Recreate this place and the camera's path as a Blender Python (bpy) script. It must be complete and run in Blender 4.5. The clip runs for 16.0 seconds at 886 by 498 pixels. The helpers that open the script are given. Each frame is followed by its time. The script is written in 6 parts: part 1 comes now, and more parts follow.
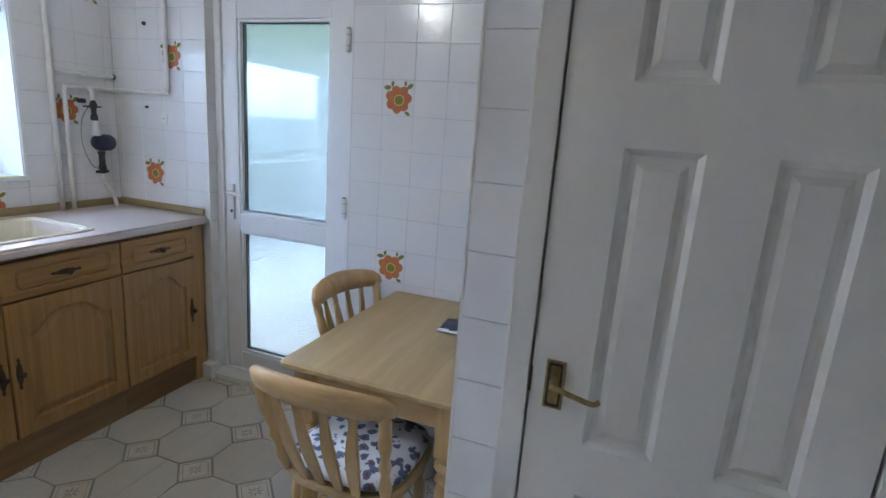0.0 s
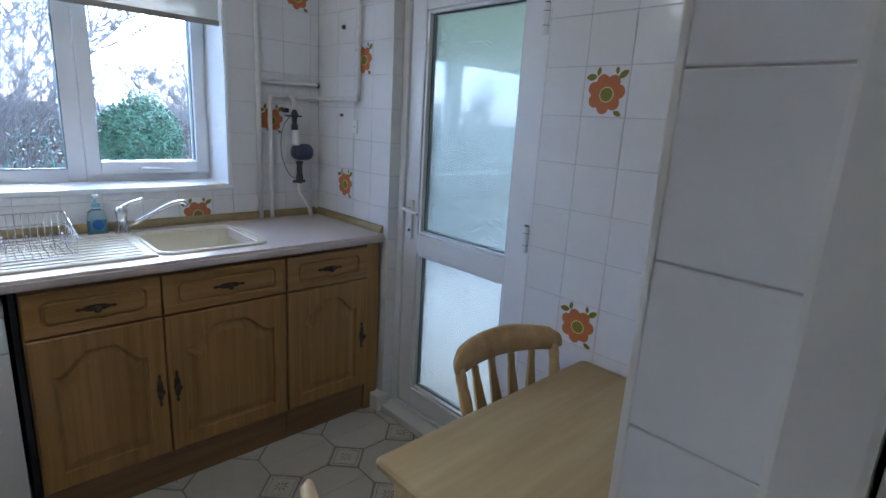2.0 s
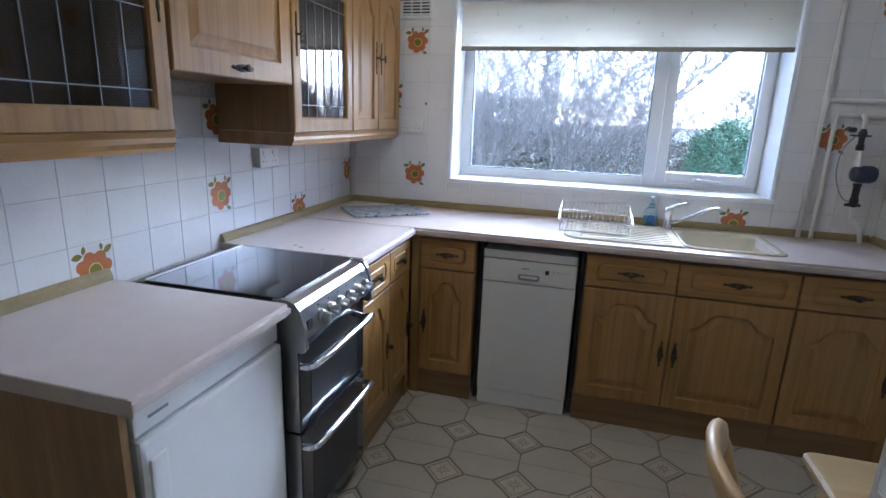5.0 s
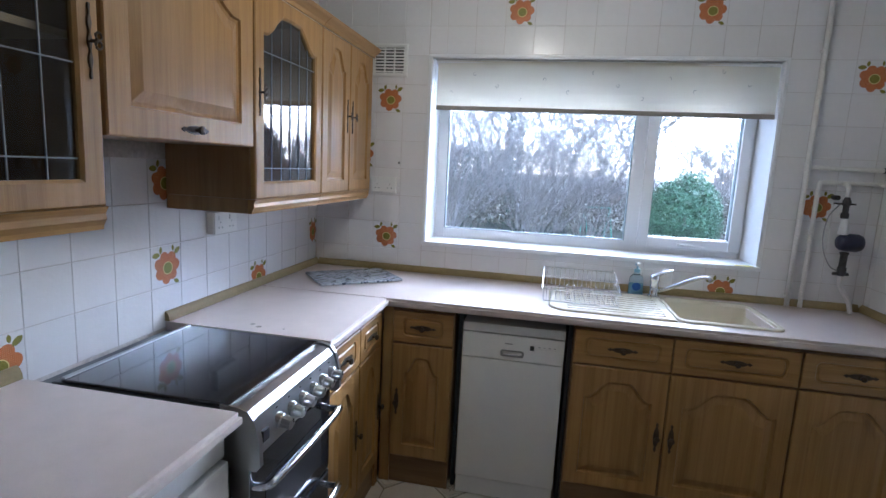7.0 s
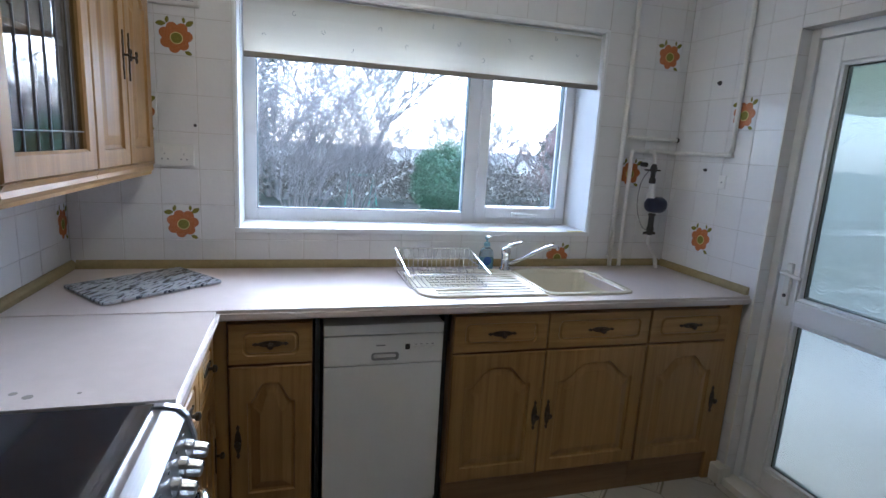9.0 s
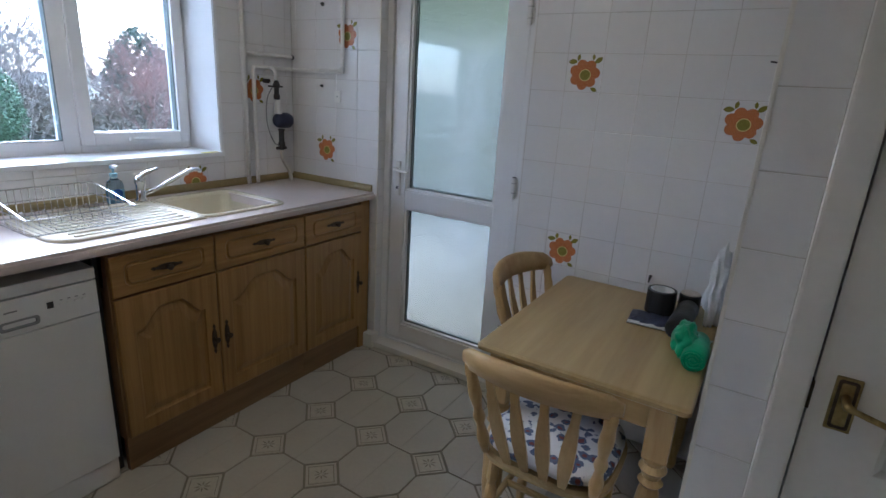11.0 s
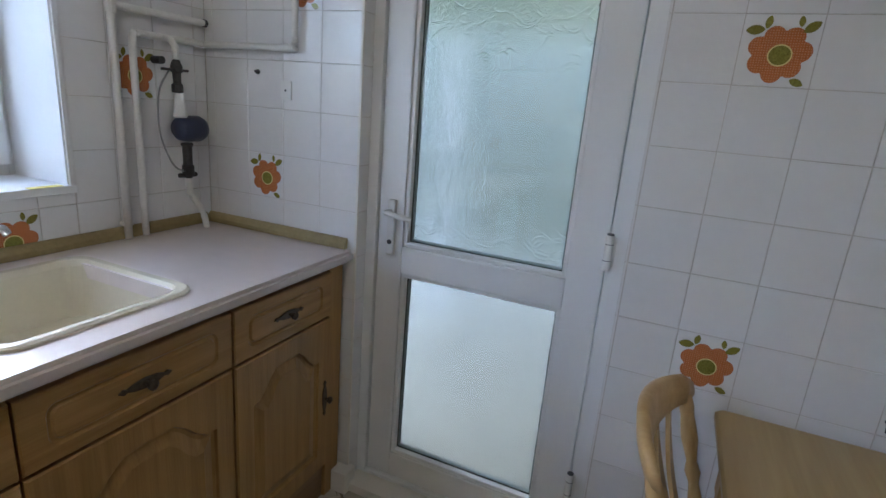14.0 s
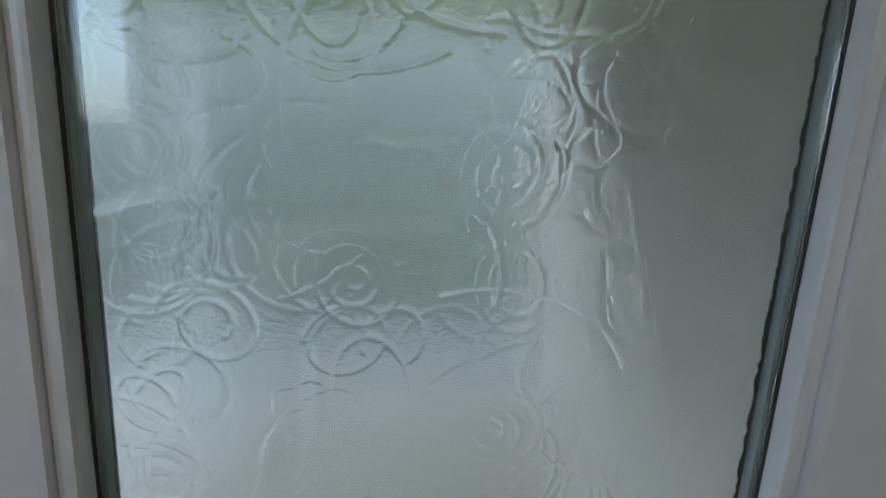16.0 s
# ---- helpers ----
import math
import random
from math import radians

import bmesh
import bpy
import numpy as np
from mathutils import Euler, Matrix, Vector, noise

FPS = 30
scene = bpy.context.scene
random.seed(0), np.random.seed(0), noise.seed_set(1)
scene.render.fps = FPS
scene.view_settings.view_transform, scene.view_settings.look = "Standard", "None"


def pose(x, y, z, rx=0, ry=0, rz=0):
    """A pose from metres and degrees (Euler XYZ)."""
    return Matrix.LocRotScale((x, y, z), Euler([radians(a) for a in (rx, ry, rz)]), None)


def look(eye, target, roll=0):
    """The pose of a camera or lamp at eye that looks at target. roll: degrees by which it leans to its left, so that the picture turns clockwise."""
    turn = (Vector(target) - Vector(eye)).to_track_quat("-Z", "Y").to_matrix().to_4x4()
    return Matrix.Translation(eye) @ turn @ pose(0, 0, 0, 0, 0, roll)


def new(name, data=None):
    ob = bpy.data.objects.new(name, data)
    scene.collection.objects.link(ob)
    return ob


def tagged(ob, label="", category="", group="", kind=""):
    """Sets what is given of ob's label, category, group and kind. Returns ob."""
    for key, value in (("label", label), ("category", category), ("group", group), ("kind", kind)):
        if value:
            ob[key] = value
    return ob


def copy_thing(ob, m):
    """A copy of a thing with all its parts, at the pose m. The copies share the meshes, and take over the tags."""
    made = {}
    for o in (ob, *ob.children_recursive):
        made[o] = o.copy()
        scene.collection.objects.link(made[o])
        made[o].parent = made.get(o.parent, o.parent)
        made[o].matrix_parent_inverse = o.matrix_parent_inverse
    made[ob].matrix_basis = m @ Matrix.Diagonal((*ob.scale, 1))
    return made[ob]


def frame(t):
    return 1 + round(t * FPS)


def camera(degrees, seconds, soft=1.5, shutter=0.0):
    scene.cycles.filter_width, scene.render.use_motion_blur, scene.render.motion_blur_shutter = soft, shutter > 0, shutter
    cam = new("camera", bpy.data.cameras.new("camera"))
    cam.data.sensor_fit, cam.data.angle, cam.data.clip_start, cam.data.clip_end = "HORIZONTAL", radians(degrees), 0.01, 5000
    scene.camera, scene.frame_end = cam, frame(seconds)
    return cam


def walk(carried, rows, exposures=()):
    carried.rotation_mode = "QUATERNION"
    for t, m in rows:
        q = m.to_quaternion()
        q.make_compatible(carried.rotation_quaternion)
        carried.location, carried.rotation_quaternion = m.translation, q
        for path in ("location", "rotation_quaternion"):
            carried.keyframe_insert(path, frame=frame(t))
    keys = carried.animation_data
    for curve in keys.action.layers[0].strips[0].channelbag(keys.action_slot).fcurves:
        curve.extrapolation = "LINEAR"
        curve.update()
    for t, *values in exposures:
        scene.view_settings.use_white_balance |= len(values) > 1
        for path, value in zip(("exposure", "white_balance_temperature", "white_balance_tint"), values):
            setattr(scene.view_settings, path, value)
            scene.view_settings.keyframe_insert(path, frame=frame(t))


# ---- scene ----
cam = camera(80.5, 16.0)
PATH = [
    (0, (2.722, 0.729, 1.450), (2.055, 2.559, 0.999), 4.1),
    (0.5, (2.749, 0.949, 1.426), (1.923, 2.711, 0.964), 3.8),
    (1, (2.734, 1.094, 1.428), (1.631, 2.707, 1.000), 3.9),
    (1.5, (2.649, 1.250, 1.432), (1.419, 2.765, 0.995), 4.1),
    (2, (2.577, 1.371, 1.446), (1.168, 2.709, 0.972), 3.3),
    (2.5, (2.664, 1.399, 1.429), (0.939, 2.310, 0.986), 3.3),
    (3, (2.773, 1.449, 1.471), (0.847, 1.788, 1.053), 2.9),
    (3.5, (2.868, 1.442, 1.452), (0.900, 1.406, 1.110), 2.6),
    (4, (2.996, 1.410, 1.448), (1.082, 1.004, 1.032), 2.0),
    (4.2, (3.038, 1.421, 1.444), (1.161, 0.918, 0.972), 1.8),
    (6.3, (2.981, 1.392, 1.486), (1.103, 0.933, 0.975), 2.9),
    (6.5, (2.930, 1.370, 1.501), (1.031, 0.935, 1.049), 2.8),
    (7, (2.830, 1.312, 1.506), (0.891, 0.932, 1.196), 2.9),
    (7.5, (2.732, 1.209, 1.489), (0.773, 0.963, 1.169), 3.3),
    (8, (2.623, 1.058, 1.476), (0.661, 1.106, 1.087), 3.2),
    (8.5, (2.528, 0.971, 1.473), (0.592, 1.208, 1.029), 3.3),
    (9, (2.418, 0.886, 1.484), (0.531, 1.428, 1.103), 3.3),
    (9.5, (2.402, 0.813, 1.501), (0.696, 1.788, 1.126), 3.4),
    (10, (2.407, 0.633, 1.493), (1.000, 1.984, 1.051), 3.0),
    (12.3, (2.413, 0.752, 1.406), (1.531, 2.443, 0.803), 4.1),
    (12.5, (2.378, 0.858, 1.418), (1.486, 2.548, 0.829), 4.1),
    (13, (2.190, 1.035, 1.372), (1.310, 2.747, 0.830), 4.9),
    (13.5, (1.836, 1.235, 1.393), (1.013, 2.971, 0.838), 4.9),
    (14, (1.546, 1.448, 1.390), (0.785, 3.220, 0.861), 4.7),
    (14.5, (1.345, 1.712, 1.402), (0.786, 3.582, 0.967), 4.4),
    (15, (1.152, 2.054, 1.412), (1.004, 4.011, 1.024), 3.3),
    (15.2, (1.114, 2.167, 1.419), (1.050, 4.115, 0.968), 3.2),
    (15.4, (1.078, 2.290, 1.399), (1.026, 4.244, 0.977), 2.8),
    (15.6, (1.017, 2.457, 1.394), (1.059, 4.419, 1.004), 2.5),
    (15.8, (1.012, 2.562, 1.386), (1.062, 4.523, 0.999), 2.4),
    (16, (1.007, 2.591, 1.387), (1.131, 4.543, 0.971), 2.9),
]
walk(cam, [(t, look(eye, target, roll)) for t, eye, target, roll in PATH], exposures=[(0, 3.98, 4600, 9), (1, 3.68, 4630, 9), (1.5, 3.43, 4530, 9), (2.2, 3.38, 4530, 9), (3, 3.48, 4450, 9), (4, 3.53, 4550, 10), (6.5, 3.48, 4720, 11), (8, 3.4, 4670, 10), (9, 3.31, 4750, 9), (10, 3.11, 4810, 9), (12.5, 3.48, 4980, 11), (14, 3.43, 4890, 9), (14.5, 3.23, 4860, 7), (15, 2.98, 4960, 6), (16, 2.78, 5200, 6)])

# ---- world, light ----
world = bpy.data.worlds.new("overcast")
scene.world = world
world.use_nodes = True
wn = world.node_tree.nodes
sky = wn.new("ShaderNodeTexSky")
sky.sky_type = "NISHITA"
sky.sun_disc = False
sky.sun_elevation = radians(32)
sky.sun_rotation = radians(285)
sky.dust_density = 1.5
sky.air_density = 1.0
wn["Background"].inputs["Strength"].default_value = 0.15
cloud = wn.new("ShaderNodeHueSaturation")   # an overcast sky is greyer than a clear one
cloud.inputs["Saturation"].default_value = 0.55
world.node_tree.links.new(sky.outputs[0], cloud.inputs["Color"])
world.node_tree.links.new(cloud.outputs[0], wn["Background"].inputs["Color"])
sun = new("sun", bpy.data.lights.new("sun", "SUN"))
sun.data.energy = 0.18
sun.data.angle = radians(40)
sun.data.color = (1.0, 0.96, 0.9)
sun.matrix_world = pose(-14, 4, 9, 58, 0, 255)


# ---- materials ----
def mat(name, col, rough=0.5, metal=0.0, var=0.06, scale=12.0, fine=90.0, bump=0.0, bscale=300.0, rand=0.0, stretch=(1, 1, 1), coat=0.0, spec=0.5):
    """A surface of one colour with grain and stains at two scales."""
    m = bpy.data.materials.new(name)
    m.use_nodes = True
    n, l = m.node_tree.nodes, m.node_tree.links
    b = n["Principled BSDF"]
    geo = n.new("ShaderNodeNewGeometry")
    mp = n.new("ShaderNodeMapping")
    mp.inputs["Scale"].default_value = stretch
    l.new(geo.outputs["Position"], mp.inputs["Vector"])
    n1, n2 = n.new("ShaderNodeTexNoise"), n.new("ShaderNodeTexNoise")
    n1.inputs["Scale"].default_value, n2.inputs["Scale"].default_value = scale, fine
    n1.inputs["Detail"].default_value = 4
    for q in (n1, n2):
        l.new(mp.outputs[0], q.inputs["Vector"])
    add = n.new("ShaderNodeMath")
    add.operation = "ADD"
    l.new(n1.outputs["Fac"], add.inputs[0])
    l.new(n2.outputs["Fac"], add.inputs[1])
    src = add
    if rand:
        info = n.new("ShaderNodeObjectInfo")
        k = n.new("ShaderNodeMath")
        k.operation = "MULTIPLY_ADD"
        k.inputs[1].default_value = rand
        l.new(info.outputs["Random"], k.inputs[0])
        l.new(add.outputs[0], k.inputs[2])
        src = k
    rng = n.new("ShaderNodeMapRange")
    rng.inputs["From Min"].default_value, rng.inputs["From Max"].default_value = 0.6, 1.4 + rand
    l.new(src.outputs[0], rng.inputs["Value"])
    mix = n.new("ShaderNodeMix")
    mix.data_type = "RGBA"
    mix.inputs["A"].default_value = (*[c * (1 - var) for c in col], 1)
    mix.inputs["B"].default_value = (*[min(1, c * (1 + var)) for c in col], 1)
    l.new(rng.outputs[0], mix.inputs["Factor"])
    l.new(mix.outputs["Result"], b.inputs["Base Color"])
    b.inputs["Roughness"].default_value, b.inputs["Metallic"].default_value = rough, metal
    b.inputs["Coat Weight"].default_value = coat
    b.inputs["Specular IOR Level"].default_value = spec
    if bump:
        n3 = n.new("ShaderNodeTexNoise")
        n3.inputs["Scale"].default_value = bscale
        l.new(mp.outputs[0], n3.inputs["Vector"])
        bp = n.new("ShaderNodeBump")
        bp.inputs["Strength"].default_value, bp.inputs["Distance"].default_value = bump, 0.002
        l.new(n3.outputs["Fac"], bp.inputs["Height"])
        l.new(bp.outputs[0], b.inputs["Normal"])
    return m


def wood(name, light, dark, stretch, rough=0.42, rand=0.25):
    """Wood with long grain along the axis that is stretched least."""
    m = mat(name, light, rough, var=0.0, bump=0.25, bscale=9.0, stretch=stretch)
    n, l = m.node_tree.nodes, m.node_tree.links
    b = n["Principled BSDF"]
    mp = n["Mapping"]
    info = n.new("ShaderNodeObjectInfo")
    off = n.new("ShaderNodeVectorMath")
    off.operation = "MULTIPLY_ADD"
    off.inputs[1].default_value = (7, 7, 7)
    l.new(info.outputs["Random"], off.inputs[0])
    l.new(mp.outputs[0], off.inputs[2])
    g1, g2 = n.new("ShaderNodeTexNoise"), n.new("ShaderNodeTexNoise")
    g1.inputs["Scale"].default_value, g1.inputs["Detail"].default_value, g1.inputs["Distortion"].default_value = 0.9, 6, 0.6
    g2.inputs["Scale"].default_value, g2.inputs["Detail"].default_value = 6.0, 3
    for g in (g1, g2):
        l.new(off.outputs[0], g.inputs["Vector"])
    s = n.new("ShaderNodeMath")
    s.operation = "MULTIPLY_ADD"
    s.inputs[1].default_value = 0.35
    l.new(g2.outputs["Fac"], s.inputs[0])
    l.new(g1.outputs["Fac"], s.inputs[2])
    ramp = n.new("ShaderNodeValToRGB")
    e = ramp.color_ramp.elements
    e[0].position, e[0].color = 0.42, (*dark, 1)
    e[1].position, e[1].color = 0.85, (*light, 1)
    l.new(s.outputs[0], ramp.inputs[0])
    l.new(ramp.outputs[0], b.inputs["Base Color"])
    return m


def clear_glass(name, rough=0.0, tint=(1, 1, 1)):
    m = bpy.data.materials.new(name)
    m.use_nodes = True
    b = m.node_tree.nodes["Principled BSDF"]
    b.inputs["Base Color"].default_value = (*tint, 1)
    b.inputs["Transmission Weight"].default_value = 1.0
    b.inputs["Roughness"].default_value = rough
    b.inputs["IOR"].default_value = 1.45
    return m


def swirl_glass(name):
    """Obscure glass with a fine pebbled ground."""
    m = clear_glass(name, 0.25, (0.94, 0.975, 0.955))
    n, l = m.node_tree.nodes, m.node_tree.links
    b = n["Principled BSDF"]
    geo = n.new("ShaderNodeNewGeometry")
    ns = n.new("ShaderNodeTexNoise")
    ns.inputs["Scale"].default_value = 330
    ns.inputs["Detail"].default_value = 1
    l.new(geo.outputs["Position"], ns.inputs["Vector"])
    bp = n.new("ShaderNodeBump")
    bp.inputs["Strength"].default_value = 0.35
    bp.inputs["Distance"].default_value = 0.001
    l.new(ns.outputs["Fac"], bp.inputs["Height"])
    l.new(bp.outputs[0], b.inputs["Normal"])
    return m


def glow(name, col, strength):
    m = bpy.data.materials.new(name)
    m.use_nodes = True
    b = m.node_tree.nodes["Principled BSDF"]
    b.inputs["Emission Color"].default_value = (*col, 1)
    b.inputs["Emission Strength"].default_value = strength
    return m


M_TILE = mat("white_tile", (0.75, 0.735, 0.725), 0.16, var=0.03, scale=2.5, fine=40, bump=0.3, bscale=80, rand=0.5, spec=0.5)
M_GROUT = mat("grout", (0.546, 0.507, 0.468), 0.9, var=0.25, scale=9, fine=70)
M_PLASTER = mat("plaster", (0.78, 0.76, 0.72), 0.8, var=0.03, bump=0.1)
M_PETAL = mat("orange_print", (0.42, 0.135, 0.037), 0.25, var=0.3, scale=250, fine=420)


def dotted(m, pale, pitch):
    """A screen of small pale dots, as in a transfer print."""
    n, l = m.node_tree.nodes, m.node_tree.links
    b = n["Principled BSDF"]
    old = b.inputs["Base Color"].links[0].from_socket
    geo, sep, com, add, v, r, mx = n.new("ShaderNodeNewGeometry"), n.new("ShaderNodeSeparateXYZ"), n.new("ShaderNodeCombineXYZ"), n.new("ShaderNodeMath"), n.new("ShaderNodeTexVoronoi"), n.new("ShaderNodeMapRange"), n.new("ShaderNodeMix")
    l.new(geo.outputs["Position"], sep.inputs[0])
    l.new(sep.outputs["X"], add.inputs[0])
    l.new(sep.outputs["Y"], add.inputs[1])
    l.new(add.outputs[0], com.inputs["X"])
    l.new(sep.outputs["Z"], com.inputs["Y"])
    v.voronoi_dimensions = "2D"
    v.inputs["Randomness"].default_value = 0.15
    v.inputs["Scale"].default_value = 1 / pitch
    l.new(com.outputs[0], v.inputs["Vector"])
    r.inputs["From Min"].default_value, r.inputs["From Max"].default_value = 0.34, 0.22
    l.new(v.outputs["Distance"], r.inputs["Value"])
    mx.data_type = "RGBA"
    mx.inputs["B"].default_value = (*pale, 1)
    l.new(r.outputs[0], mx.inputs["Factor"])
    l.new(old, mx.inputs["A"])
    l.new(mx.outputs["Result"], b.inputs["Base Color"])


dotted(M_PETAL, (0.55, 0.26, 0.12), 0.0052)
M_RING = mat("cream_print", (0.72, 0.6, 0.22), 0.25, var=0.05)
M_LEAF_PRINT = mat("olive_print", (0.22, 0.2, 0.035), 0.25, var=0.3, scale=200, fine=400)
M_VINYL = mat("vinyl_cream", (0.48, 0.44, 0.37), 0.38, var=0.08, scale=7, fine=60, bump=0.05, bscale=120, rand=0.3)
M_VINYL_LINE = mat("vinyl_line", (0.22, 0.19, 0.14), 0.45, var=0.2)
M_VINYL_DOT = mat("vinyl_taupe", (0.52, 0.47, 0.38), 0.4, var=0.14, scale=40, fine=200)
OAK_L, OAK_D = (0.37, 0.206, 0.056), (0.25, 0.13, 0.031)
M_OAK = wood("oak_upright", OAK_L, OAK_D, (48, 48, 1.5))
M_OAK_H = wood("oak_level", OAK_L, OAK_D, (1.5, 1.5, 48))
# Browner copy of the oak; the shade on cabinet sides is put into its colour.
M_OAK_SHADED = wood("oak_shaded_side", (0.3, 0.175, 0.07), (0.19, 0.105, 0.04), (26, 26, 1.6))
M_PLINTH = wood("plinth_brown", (0.26, 0.15, 0.06), (0.17, 0.095, 0.035), (1.6, 1.6, 26))
M_PINE = wood("pine_top", (0.44, 0.32, 0.14), (0.34, 0.232, 0.09), (14, 1.0, 14), 0.32)
M_PINE_V = wood("pine_upright", (0.58, 0.4, 0.175), (0.44, 0.28, 0.1), (20, 20, 1.6), 0.38)
M_PINE_H = wood("pine_level", (0.58, 0.4, 0.175), (0.44, 0.28, 0.1), (1.6, 20, 20), 0.38)
M_WORKTOP = mat("worktop_laminate", (0.62, 0.54, 0.5), 0.28, var=0.06, scale=18, fine=420, bump=0.04, bscale=500)
M_TRIM = mat("olive_trim", (0.3, 0.235, 0.1), 0.5, var=0.15, scale=14, fine=90)
M_TRIM_TOP = mat("beige_trim", (0.5, 0.42, 0.33), 0.45, var=0.1)
M_UPVC = mat("white_upvc", (0.78, 0.78, 0.78), 0.28, var=0.015)
M_GLOSS = mat("white_gloss_paint", (0.72, 0.69, 0.63), 0.36, var=0.03, scale=6, fine=60, bump=0.06, bscale=90)
M_PIPE = mat("painted_pipe", (0.74, 0.72, 0.68), 0.4, var=0.06, scale=30, bump=0.1)
M_WHITE = mat("white_enamel", (0.72, 0.71, 0.69), 0.3, var=0.02)
M_PLASTIC = mat("white_plastic", (0.75, 0.74, 0.71), 0.4, var=0.02)
M_GREY = mat("grey_print", (0.25, 0.25, 0.25), 0.5)
M_GASKET = mat("dark_gasket", (0.03, 0.035, 0.035), 0.6)
M_SEAL = mat("spacer_bar", (0.2, 0.24, 0.24), 0.4)
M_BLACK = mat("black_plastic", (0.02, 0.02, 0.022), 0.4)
M_BLACKGLASS = mat("black_glass", (0.012, 0.013, 0.016), 0.11, var=0.3, scale=5, coat=0.5)
M_STEEL = mat("brushed_steel", (0.42, 0.42, 0.42), 0.3, 1.0, var=0.08, stretch=(1, 30, 30))
M_STEELDARK = mat("dark_steel", (0.1, 0.1, 0.105), 0.4, 0.7, var=0.1)
M_CHROME = mat("chrome", (0.75, 0.76, 0.78), 0.12, 1.0, var=0.02)
M_IRON = mat("antique_iron", (0.085, 0.066, 0.046), 0.45, 0.8, var=0.4, scale=60)
M_BRASS = mat("aged_brass", (0.36, 0.27, 0.11), 0.35, 0.9, var=0.35, scale=40)
M_LEAD = mat("lead_came", (0.2, 0.2, 0.21), 0.6, 0.4)
M_SINK = mat("cream_sink", (0.68, 0.62, 0.48), 0.25, var=0.03)
M_BLIND = mat("blind_fabric", (0.7, 0.66, 0.56), 0.8, var=0.04, fine=300, bump=0.1)


def let_light_through(m, col, share):
    """Thin cloth or sheet that passes a share of the light, scattered."""
    n, l = m.node_tree.nodes, m.node_tree.links
    thin, both = n.new("ShaderNodeBsdfTranslucent"), n.new("ShaderNodeMixShader")
    thin.inputs["Color"].default_value = (*col, 1)
    both.inputs[0].default_value = share
    l.new(n["Principled BSDF"].outputs[0], both.inputs[1])
    l.new(thin.outputs[0], both.inputs[2])
    l.new(both.outputs[0], n["Material Output"].inputs["Surface"])


let_light_through(M_BLIND, (0.78, 0.74, 0.64), 0.45)
M_BAR = mat("taupe_bar", (0.3, 0.27, 0.23), 0.5)
M_PRINT = mat("blind_print", (0.3, 0.28, 0.24), 0.8)
M_PUMP = mat("pump_blue", (0.03, 0.035, 0.075), 0.4, var=0.2)
M_BRONZE = mat("valve_dark", (0.06, 0.055, 0.055), 0.45, 0.6, var=0.3)
M_GLASS = clear_glass("window_glass")
M_CABGLASS = clear_glass("cabinet_glass", 0.01, (0.5, 0.53, 0.55))
M_SWIRL = swirl_glass("obscure_glass")
M_YELLOW = mat("yellow_tape", (0.7, 0.6, 0.12), 0.6)
M_GREENBAG = mat("green_bag", (0.02, 0.32, 0.14), 0.35, var=0.2, bump=0.5, bscale=40)
M_WHITEBAG = mat("white_bag", (0.75, 0.76, 0.76), 0.4, var=0.05, bump=0.5, bscale=40)
M_BLACKROLL = mat("black_roll", (0.02, 0.02, 0.022), 0.35, bump=0.4, bscale=60)
M_BLUEPACK = mat("navy_packet", (0.1, 0.11, 0.19), 0.3, var=0.5, scale=30, fine=160)
M_SOAP = mat("soap_blue", (0.3, 0.5, 0.62), 0.25)
M_SOAPLABEL = mat("soap_label", (0.03, 0.12, 0.42), 0.3)
M_STONE = mat("grey_marble", (0.5, 0.52, 0.56), 0.25, var=0.2, scale=30)


def streaks(m, dark, scale, stretch, turn):
    """Dark veins drawn through a stone."""
    n, l = m.node_tree.nodes, m.node_tree.links
    b = n["Principled BSDF"]
    old = b.inputs["Base Color"].links[0].from_socket
    geo, mp, ns, ramp, mx = n.new("ShaderNodeNewGeometry"), n.new("ShaderNodeMapping"), n.new("ShaderNodeTexNoise"), n.new("ShaderNodeMapRange"), n.new("ShaderNodeMix")
    mp.vector_type = "POINT"
    mp.inputs["Rotation"].default_value = (0, 0, radians(turn))
    st = n.new("ShaderNodeVectorMath")
    st.operation = "MULTIPLY"
    st.inputs[1].default_value = stretch
    ns.inputs["Scale"].default_value = scale
    ns.inputs["Detail"].default_value = 5
    ns.inputs["Distortion"].default_value = 0.6
    l.new(geo.outputs["Position"], mp.inputs["Vector"])
    l.new(mp.outputs[0], st.inputs[0])
    l.new(st.outputs[0], ns.inputs["Vector"])
    ramp.inputs["From Min"].default_value, ramp.inputs["From Max"].default_value = 0.5, 0.58
    l.new(ns.outputs["Fac"], ramp.inputs["Value"])
    mx.data_type = "RGBA"
    mx.inputs["B"].default_value = (*dark, 1)
    l.new(ramp.outputs[0], mx.inputs["Factor"])
    l.new(old, mx.inputs["A"])
    l.new(mx.outputs["Result"], b.inputs["Base Color"])


streaks(M_STONE, (0.06, 0.07, 0.1), 22.0, (1.0, 4.0, 1.0), 20)


